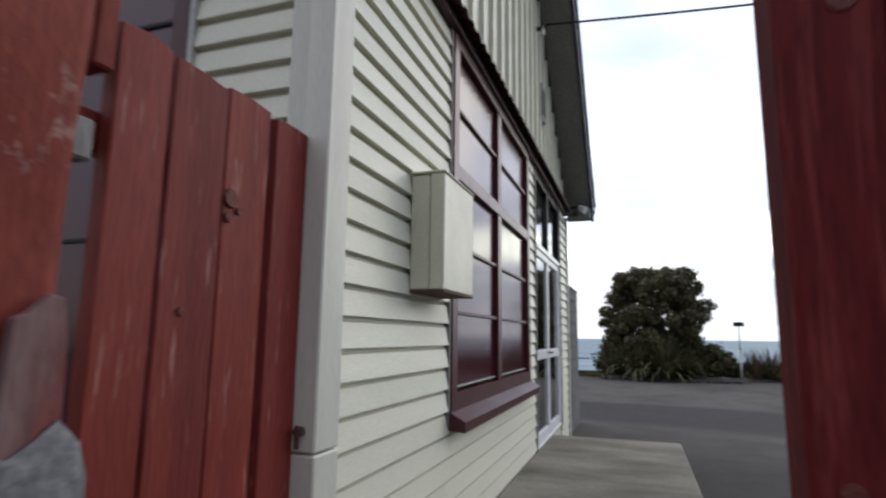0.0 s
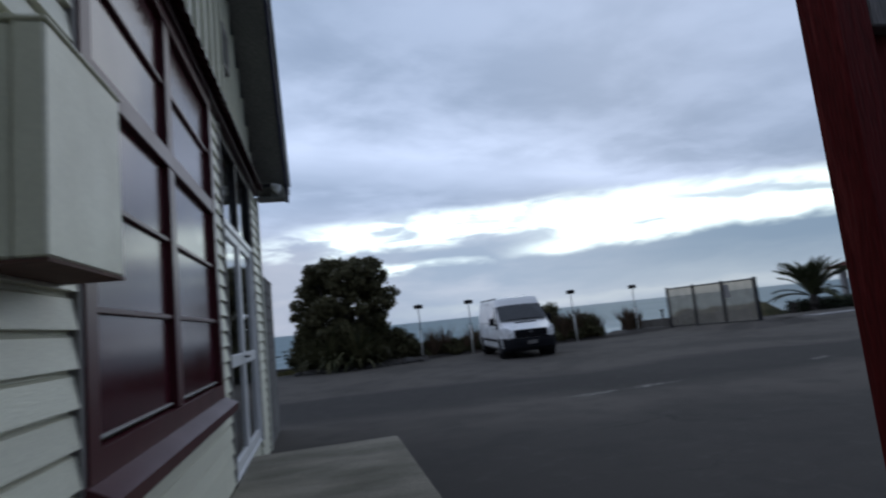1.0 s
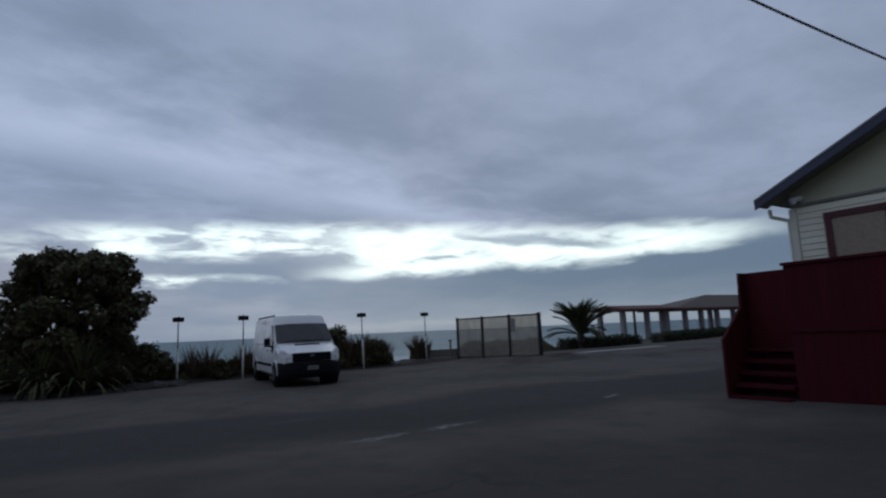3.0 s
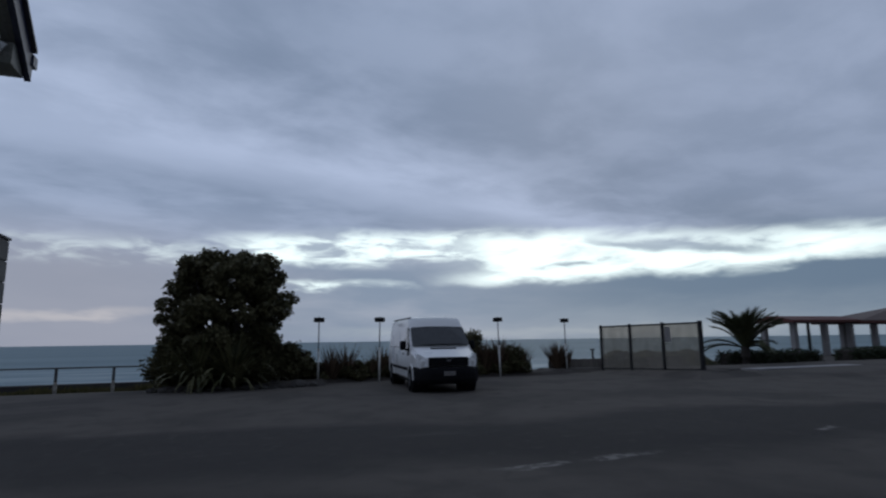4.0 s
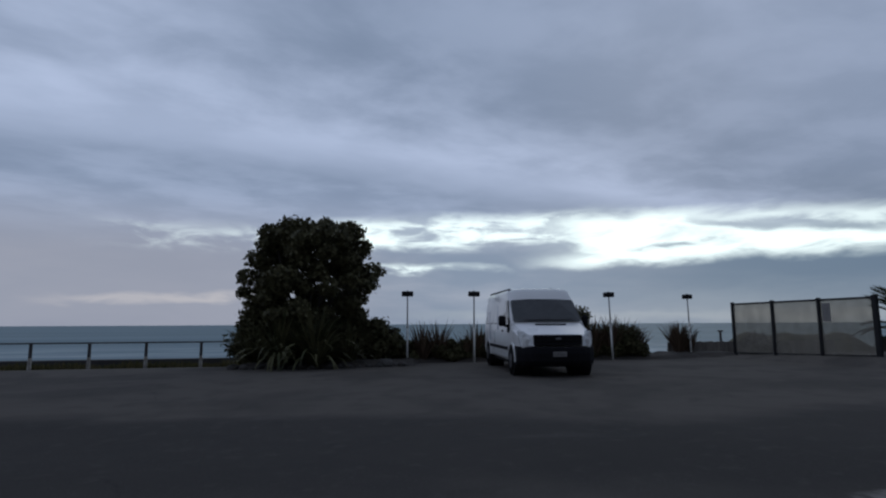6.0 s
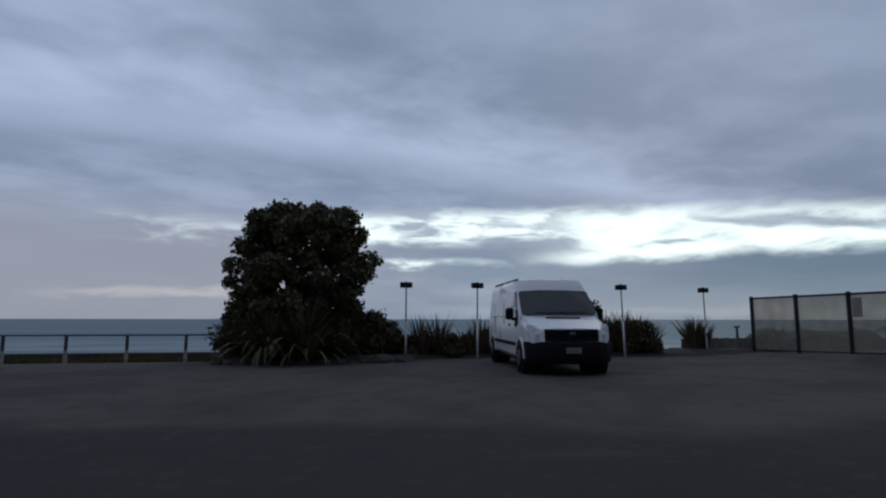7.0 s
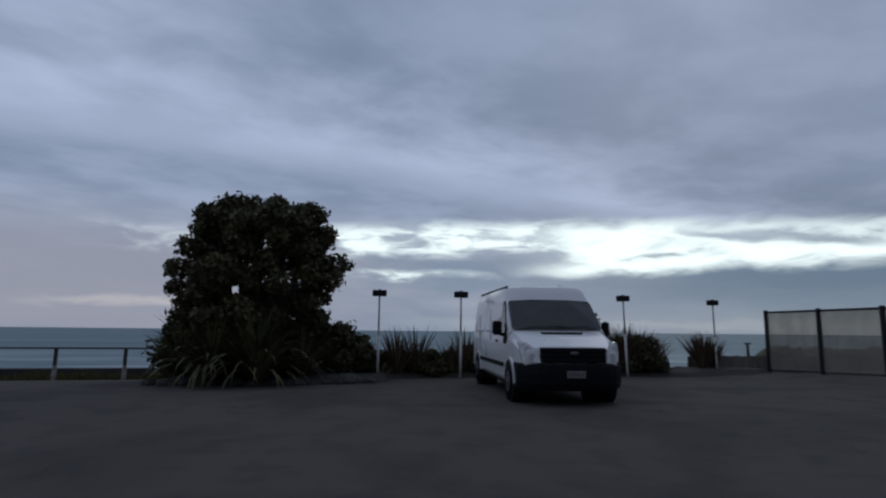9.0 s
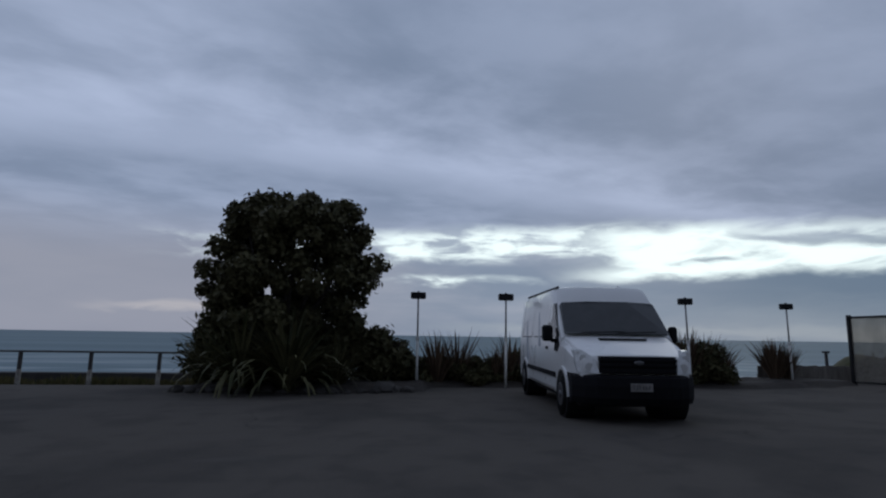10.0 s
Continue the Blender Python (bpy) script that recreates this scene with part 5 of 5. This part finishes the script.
GY1, GY0, GEZ = 8.35, 1.9, 3.56
gc = (GY0 + GY1) / 2
GTOP = GEZ + 0.47 * (GY1 - GY0) / 2
bm = bmesh.new()
prism(bm, [(GY0, 0.1), (GY1, 0.1), (GY1, GEZ), (gc, GTOP), (GY0, GEZ)], "x", HX + 0.03, HX + 6)
M_GABLE = material("sage_gable_paint", (0.49, 0.49, 0.345), 0.55, second=(0.41, 0.41, 0.295), scale=1.2, amount=0.6, fine=50, fine_amount=0.05, bump=0.1)
gwall = gpart("wall", bm, M_GABLE, None, "smooth sage-painted gable sheeting")
k = 0
while 1.9 + k * 0.107 < 3.20:
    z = 1.9 + k * 0.107
    b = bmesh.new()
    prism(b, [(HX + 0.028, z), (HX + 0.003, z), (HX + 0.014, z + 0.097), (HX + 0.028, z + 0.107)], "y", GY0, GY1)
    gpart("weatherboard", b, M_CREAM, gwall)
    k += 1
# trim band; its dark grey carries the shadow line along the gable
gpart("band", boxes((HX - 0.02, HX + 0.028, GY0, GY1, 3.31, 3.355)), M_GREYTIMBER, gwall)
gpart("corner_board", boxes((HX - 0.02, HX + 0.06, GY1 - 0.08, GY1 + 0.03, 0.1, 3.28)), M_TRIM, gwall)
bm, sf = bmesh.new(), bmesh.new()
for sgn in (1, -1):
    ey = gc + sgn * ((GY1 - GY0) / 2 + 0.4)
    ez = GEZ - 0.47 * 0.4 + 0.03
    tz = ez + 0.47 * abs(ey - gc)
    prism(bm, [(ey, ez + 0.05), (ey, ez + 0.09), (gc, tz + 0.09), (gc, tz + 0.05)], "x", HX - 0.42, HX + 6.2)
    prism(sf, [(ey, ez - 0.03), (ey, ez + 0.0), (gc, tz + 0.0), (gc, tz - 0.03)], "x", HX - 0.36, HX + 0.02)
    bb = bmesh.new()
    prism(bb, [(ey, ez - 0.08), (ey, ez + 0.05), (gc, tz + 0.05), (gc, tz - 0.08)], "x", HX - 0.41, HX - 0.365)
    gpart("barge_board", bb, M_FASCIA)
gpart("roof", bm, M_ROOF)
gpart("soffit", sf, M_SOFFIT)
dn = bmesh.new()
rod(dn, (HX - 0.02, GY1 + 0.34, 3.34), (HX - 0.02, GY1 + 0.33, 3.20), 0.032)
rod(dn, (HX - 0.02, GY1 + 0.34, 3.21), (HX + 0.03, GY1 + 0.065, 3.10), 0.032)
rod(dn, (HX + 0.03, GY1 + 0.065, 3.12), (HX + 0.03, GY1 + 0.065, 0.2), 0.03)
gpart("downpipe", dn, M_TRIM)
gw = gpart("window", boxes((HX - 0.04, HX + 0.02, 7.75, 7.85, 2.2, 3.12), (HX - 0.04, HX + 0.02, 6.90, 7.0, 2.2, 3.12), (HX - 0.04, HX + 0.02, 7.0, 7.75, 3.02, 3.12), (HX - 0.04, HX + 0.02, 7.0, 7.75, 2.2, 2.28)), M_MAROON, None, "boarded-up window in dark red frame")
gpart("boarding", boxes((HX - 0.015, HX + 0.004, 7.0, 7.75, 2.28, 3.02)), M_BOARDED, gw, "plywood boarding")
gv_ = gpart("gable_vent", boxes((HX - 0.01, HX + 0.028, 4.95, 5.0, 4.0, 4.7), (HX - 0.01, HX + 0.028, 4.55, 4.6, 4.0, 4.7), (HX - 0.01, HX + 0.028, 4.6, 4.95, 4.65, 4.7), (HX - 0.03, HX + 0.028, 4.5, 5.05, 3.93, 4.0)), M_GREYTIMBER)
gpart("vent_glass", boxes((HX + 0.0, HX + 0.026, 4.6, 4.95, 4.0, 4.65)), M_DARK, gv_)
aw = bmesh.new()
prism(aw, [(HX - 0.7, 2.34), (HX - 0.7, 2.40), (HX - 0.01, 2.56), (HX - 0.01, 2.50)], "y", 1.0, 5.95)
gpart("awning", aw, M_WHITE, None, "pale lean-to awning roof")

spot = thing("spot_light", "small white spotlight under the house eave", "light", at=(HX - 0.02, 7.86, 3.44))
bm = bmesh.new()
rod(bm, (0.045, 0, 0), (-0.02, 0, 0), 0.05, 0.05, 14)
part("base", bm, M_WHITE, spot)
bm = bmesh.new()
rod(bm, (-0.02, 0, 0), (-0.14, 0.06, -0.05), 0.035, 0.06, 14)
part("lamp_head", bm, M_WHITE, spot)

deckw = thing("deck_wall", "deep red close-boarded deck wall with entry steps", "deck", at=(10.2, 5.57, 0.1))


def dpart(name, bm, mat, parent=None, label=""):
    bmesh.ops.translate(bm, verts=bm.verts, vec=-Vector((10.2, 6.0, 0.1)))
    return part(name, bm, mat, parent or deckw, label)


yb1 = 8.35
while yb1 > 0.5:
    dpart("board", boxes((10.42, 10.445, yb1 - 0.156, yb1 - 0.0005, 0.12, 2.26)), M_DECKRED)
    yb1 -= 0.158
dpart("top_rail", boxes((10.38, 10.50, 0.5, 8.37, 2.262, 2.31)), M_DECKRED)
dpart("mid_rail", boxes((10.39, 10.418, 0.5, 8.37, 1.20, 1.30)), M_DECKRED)
dpart("deck_floor", boxes((10.47, 11.12, 0.5, 8.38, 1.05, 1.10)), M_DECKRED)
dpart("back_panel", boxes((11.13, 11.18, 8.40, 9.355, 0.12, 2.26)), M_DECKRED)
for i in range(5):
    dpart("step", boxes((10.18 + i * 0.19, 10.18 + i * 0.19 + 0.22, 8.39, 9.35, 0.10 + i * 0.19, 0.14 + i * 0.19 + 0.02)), M_DECKRED)
st = bmesh.new()
prism(st, [(10.22, 0.1), (11.18, 0.1), (11.18, 2.26), (10.95, 2.26), (10.90, 1.66), (10.22, 1.10)], "y", 9.36, 9.41)
dpart("stair_side", st, M_DECKRED)

# ---- the van ----


def tube(bm, sections):
    """Joins closed rings of equal length, and caps both ends."""
    rings = [[bm.verts.new(p) for p in s] for s in sections]
    k = len(rings[0])
    for a, b in zip(rings, rings[1:]):
        for i in range(k):
            bm.faces.new((a[i], a[(i + 1) % k], b[(i + 1) % k], b[i]))
    bm.faces.new(list(reversed(rings[0])))
    bm.faces.new(rings[-1])
    bmesh.ops.recalc_face_normals(bm, faces=bm.faces)


van = thing("delivery_van", "white mid-size panel van with black bumper parked facing the yard", "van", at=(6.72, 19.96, 0.05))
van.rotation_euler = (0, 0, radians(-6.8))
van.scale = (0.97, 1.0, 1.015)
# local axes: x across, y to the back, z up; the origin lies under the front axle


def ring(y, z0, z1, w0, w1, r=0.10):
    """A rounded cross-section at y: floor z0, top z1, half-width w0 at the waist and w1 at the top."""
    pts = [(w0 - 0.04, z0), (w0, z0 + 0.06)]
    mid = min(1.05, z1 - r - 0.02)
    pts += [(w0, mid), (w0 + (w1 - w0) * 0.55, mid + (z1 - mid) * 0.55), (w1, z1 - r), (w1 - r * 0.3, z1 - r * 0.3), (w1 - r, z1), (w1 * 0.45, z1 + 0.02)]
    return [(x, y, z) for x, z in pts] + [(-x, y, z) for x, z in reversed(pts)]


body = bmesh.new()
tube(body, [ring(-0.76, 0.50, 0.86, 0.66, 0.60, 0.05), ring(-0.70, 0.45, 0.93, 0.80, 0.70, 0.06), ring(-0.50, 0.38, 1.0, 0.885, 0.78, 0.07), ring(-0.2, 0.34, 1.11, 0.92, 0.83, 0.07), ring(0.12, 0.32, 1.215, 0.933, 0.87, 0.07)])
bonnet = part("bonnet", body, M_VAN, van, "", True)
cab = bmesh.new()
tube(cab, [ring(0.10, 0.32, 1.20, 0.934, 0.915, 0.05), ring(0.36, 0.32, 1.455, 0.935, 0.892, 0.06), ring(0.66, 0.32, 1.735, 0.935, 0.856, 0.07), ring(0.74, 0.32, 1.82, 0.935, 0.846, 0.08), ring(0.82, 0.32, 1.93, 0.935, 0.83, 0.11), ring(0.95, 0.32, 2.03, 0.935, 0.832, 0.13), ring(1.25, 0.32, 2.06, 0.935, 0.83, 0.13),
           ring(4.25, 0.32, 2.06, 0.935, 0.83, 0.13), ring(4.42, 0.36, 2.0, 0.915, 0.81, 0.13)])
van_body = part("body", cab, M_VAN, van, "", True)
for ob in (bonnet, van_body):
    ob.data.set_sharp_from_angle(angle=radians(28))
# windscreen: a thin dark pane that lies on the rake
ws = bmesh.new()
q = [(-0.83, 0.075, 1.232), (-0.45, 0.045, 1.238), (0.45, 0.045, 1.238), (0.83, 0.075, 1.232), (0.86, 0.11, 1.255), (0.825, 0.60, 1.70), (0.79, 0.625, 1.745), (0.35, 0.605, 1.768), (-0.35, 0.605, 1.768), (-0.79, 0.625, 1.745), (-0.825, 0.60, 1.70), (-0.86, 0.11, 1.255)]
f1 = [ws.verts.new((x, y - 0.03, z + 0.015)) for x, y, z in q]
f2 = [ws.verts.new((x, y + 0.0, z)) for x, y, z in q]
ws.faces.new(f1)
ws.faces.new(list(reversed(f2)))
for i in range(12):
    ws.faces.new((f1[i], f1[(i + 1) % 12], f2[(i + 1) % 12], f2[i]))
bmesh.ops.recalc_face_normals(ws, faces=ws.faces)
M_SCREEN = material("dark_tinted_glass", (0.030, 0.032, 0.036), 0.12, second=(0.05, 0.052, 0.055), scale=3, fine=8, fine_amount=0.1, bump=0, spec=0.6)
wind = part("windscreen", ws, M_SCREEN, van, "dark reflective windscreen")
wp = bmesh.new()
rod(wp, (-0.6, 0.0, 1.265), (0.1, 0.012, 1.285), 0.01)
rod(wp, (0.0, 0.0, 1.265), (0.62, 0.012, 1.285), 0.01)
part("wipers", wp, M_BLACK, van)
part("scuttle_vent", boxes((-0.36, 0.40, -0.16, -0.06, 1.12, 1.182), bevel=0.006), M_BLACK, van)
# side glass and doors on both flanks
for sgn in (-1, 1):
    def flank(pts, out, mat, name, parent=van, lab=""):
        bm = bmesh.new()
        a = [bm.verts.new((sgn * (0.935 - max(0, z - 1.05) * 0.13 + out), y, z)) for y, z in pts]
        b = [bm.verts.new((sgn * (0.935 - max(0, z - 1.05) * 0.13 - 0.03), y, z)) for y, z in pts]
        bm.faces.new(a)
        bm.faces.new(list(reversed(b)))
        for i in range(len(pts)):
            bm.faces.new((a[i], a[(i + 1) % len(pts)], b[(i + 1) % len(pts)], b[i]))
        bmesh.ops.recalc_face_normals(bm, faces=bm.faces)
        return part(name, bm, mat, parent, lab)
    flank([(0.42, 1.18), (1.22, 1.18), (1.22, 1.76), (0.86, 1.76), (0.50, 1.36)], 0.010, M_SCREEN, "side_window")
    for y0, y1 in ((1.42, 2.55), (2.75, 4.05)):
        flank([(y0, 1.18), (y1, 1.18), (y1, 1.74), (y0, 1.74)], 0.006, M_BLACK, "panel_seam")
        flank([(y0 + 0.02, 1.20), (y1 - 0.02, 1.20), (y1 - 0.02, 1.72), (y0 + 0.02, 1.72)], 0.012, M_VAN, "side_panel")
    for y0, z0, z1 in ((1.78, 1.02, 1.66), (3.1, 0.72, 1.55)):
        flank([(y0, z0), (y0 + 0.16, z0), (y0 + 0.30, (z0 + z1) / 2), (y0 + 0.46, z1), (y0 + 0.36, z1), (y0 + 0.16, (z0 + z1) / 2)], 0.015, M_DECAL, "decal", van, "faded blue-grey decal")
    for y0 in (2.62, 4.22):
        flank([(y0, 0.45), (y0 + 0.014, 0.45), (y0 + 0.014, 1.85), (y0, 1.85)], 0.004, M_BLACK, "door_seam")
    flank([(0.20, 1.20), (0.34, 1.20), (0.80, 1.74), (0.72, 1.76)], 0.004, M_BLACK, "pillar_trim")
    flank([(0.45, 0.55), (3.25, 0.55), (3.25, 0.63), (0.45, 0.63)], 0.016, M_PLASTIC, "side_moulding")
    flank([(1.30, 0.45), (1.315, 0.45), (1.315, 1.85), (1.30, 1.85)], 0.004, M_BLACK, "door_seam")
    flank([(1.08, 0.98), (1.22, 0.98), (1.22, 1.03), (1.08, 1.03)], 0.02, M_BLACK, "door_handle")
    arm = bmesh.new()
    box(arm, min(sgn * 0.90, sgn * 1.02), max(sgn * 0.90, sgn * 1.02), 0.36, 0.44, 1.10, 1.16, bevel=0.01)
    box(arm, min(sgn * 0.99, sgn * 1.17), max(sgn * 0.99, sgn * 1.13), 0.34, 0.46, 1.12, 1.38, bevel=0.035)
    part("wing_mirror", arm, M_PLASTIC, van, "black wing mirror")
    flank([(0.14, 1.06), (0.30, 0.96), (0.52, 0.98), (0.52, 1.34), (0.40, 1.34)], 0.012, M_PLASTIC, "mirror_sail")
    # headlamp
    hl = bmesh.new()
    prism(hl, [(sgn * 0.57, 0.69), (sgn * 0.845, 0.70), (sgn * 0.872, 0.84), (sgn * 0.872, 1.00), (sgn * 0.84, 1.025), (sgn * 0.77, 1.01), (sgn * 0.615, 0.89)], "y", -0.85, -0.45)
    for v in hl.verts:
        v.co.y += (abs(v.co.x) - 0.55) * 0.62 + max(0.0, v.co.z - 0.75) * 0.35
    lamp_ob = part("headlight", hl, M_LENS, van, "tall clear headlight")
    for cx, cz, r in ((0.70, 0.775, 0.062), (0.765, 0.885, 0.062), (0.83, 0.965, 0.03)):
        bowl = bmesh.new()
        front = -0.85 + (cx - 0.55) * 0.62 + max(0.0, cz - 0.75) * 0.35
        rod(bowl, (sgn * cx, front - 0.012, cz), (sgn * cx, front + 0.03, cz), r, r * 0.8, 18)
        part("reflector", bowl, M_LAMP, lamp_ob)
    # wheel arch lip and wheel
    for wy in (0.0, 3.62):
        tyre = bmesh.new()
        rod(tyre, (sgn * 0.72, wy, 0.33), (sgn * 0.962, wy, 0.33), 0.335, None, 28)
        bmesh.ops.bevel(tyre, geom=[e for e in tyre.edges if abs(e.verts[0].co.x - e.verts[1].co.x) < 1e-5], offset=0.03, segments=2, affect="EDGES")
        t_ob = part("wheel", tyre, M_TYRE, van, "", True)
        rim = bmesh.new()
        rod(rim, (sgn * 0.90, wy, 0.33), (sgn * 0.968, wy, 0.33), 0.205, 0.17, 24)
        rod(rim, (sgn * 0.96, wy, 0.33), (sgn * 0.982, wy, 0.33), 0.06, 0.05, 16)
        part("rim", rim, M_STEEL, t_ob)
        arch = bmesh.new()
        for i in range(12):
            a0, a1 = math.pi * i / 12, math.pi * (i + 1) / 12
            c = [(wy + r * math.cos(a), 0.33 + r * math.sin(a)) for r, a in ((0.37, a0), (0.42, a0), (0.42, a1), (0.37, a1))]
            prism(arch, c, "x", min(sgn * 0.90, sgn * 0.95), max(sgn * 0.90, sgn * 0.95))
        part("wheel_arch", arch, M_VAN, van)
        # the flank is solid: a black disc draws the shade inside the arch
        well = bmesh.new()
        rod(well, (sgn * 0.5, wy, 0.33), (sgn * 0.939, wy, 0.33), 0.375, None, 24)
        part("wheel_well", well, M_BLACK, van)
bump = bmesh.new()
sections = []
for i in range(13):
    x = -0.92 + 1.84 * i / 12
    o = 0.34 * abs(x / 0.92) ** 4
    sections.append([(x, -0.40 + o * 0.3, 0.27), (x, -0.86 + o, 0.27), (x, -0.92 + o, 0.36), (x, -0.93 + o, 0.52), (x, -0.91 + o, 0.64), (x, -0.86 + o, 0.675), (x, -0.40 + o * 0.3, 0.68)])
tube(bump, sections)
part("bumper", bump, M_PLASTIC, van, "black plastic front bumper")
part("grille", boxes((-0.54, 0.54, -0.87, -0.78, 0.71, 0.76), (-0.56, 0.56, -0.86, -0.77, 0.79, 0.83), (-0.57, 0.57, -0.85, -0.76, 0.86, 0.90), (-0.56, 0.56, -0.835, -0.70, 0.69, 0.93), bevel=0.004), M_PLASTIC, van, "black slatted grille")
bd = bmesh.new()
bmesh.ops.create_uvsphere(bd, u_segments=16, v_segments=8, radius=1, matrix=Matrix.Translation((0, -0.872, 0.845)) @ Matrix.Diagonal((0.075, 0.010, 0.03, 1)))
part("badge", bd, M_STEEL, van, "plain oval badge")
# plate in a darker grey, so its shade sits in the colour
part("number_plate", boxes((-0.16, 0.16, -0.955, -0.94, 0.46, 0.57), bevel=0.003), M_COLUMN, van, "pale plate with dark bars")
for i in range(6):
    part("plate_bar", boxes((-0.125 + i * 0.044, -0.105 + i * 0.044, -0.960, -0.956, 0.49, 0.54)), M_STEEL, van)
rk = bmesh.new()
rod(rk, (-0.74, 1.05, 2.05), (-0.74, 4.2, 2.07), 0.024)
part("roof_rail", rk, M_BLACK, van)
ae = bmesh.new()
rod(ae, (0.45, 1.25, 2.04), (0.46, 1.34, 2.12), 0.006)
part("aerial", ae, M_BLACK, van)
part("underbody", boxes((-0.8, 0.8, -0.6, 4.2, 0.22, 0.36)), M_BLACK, van)
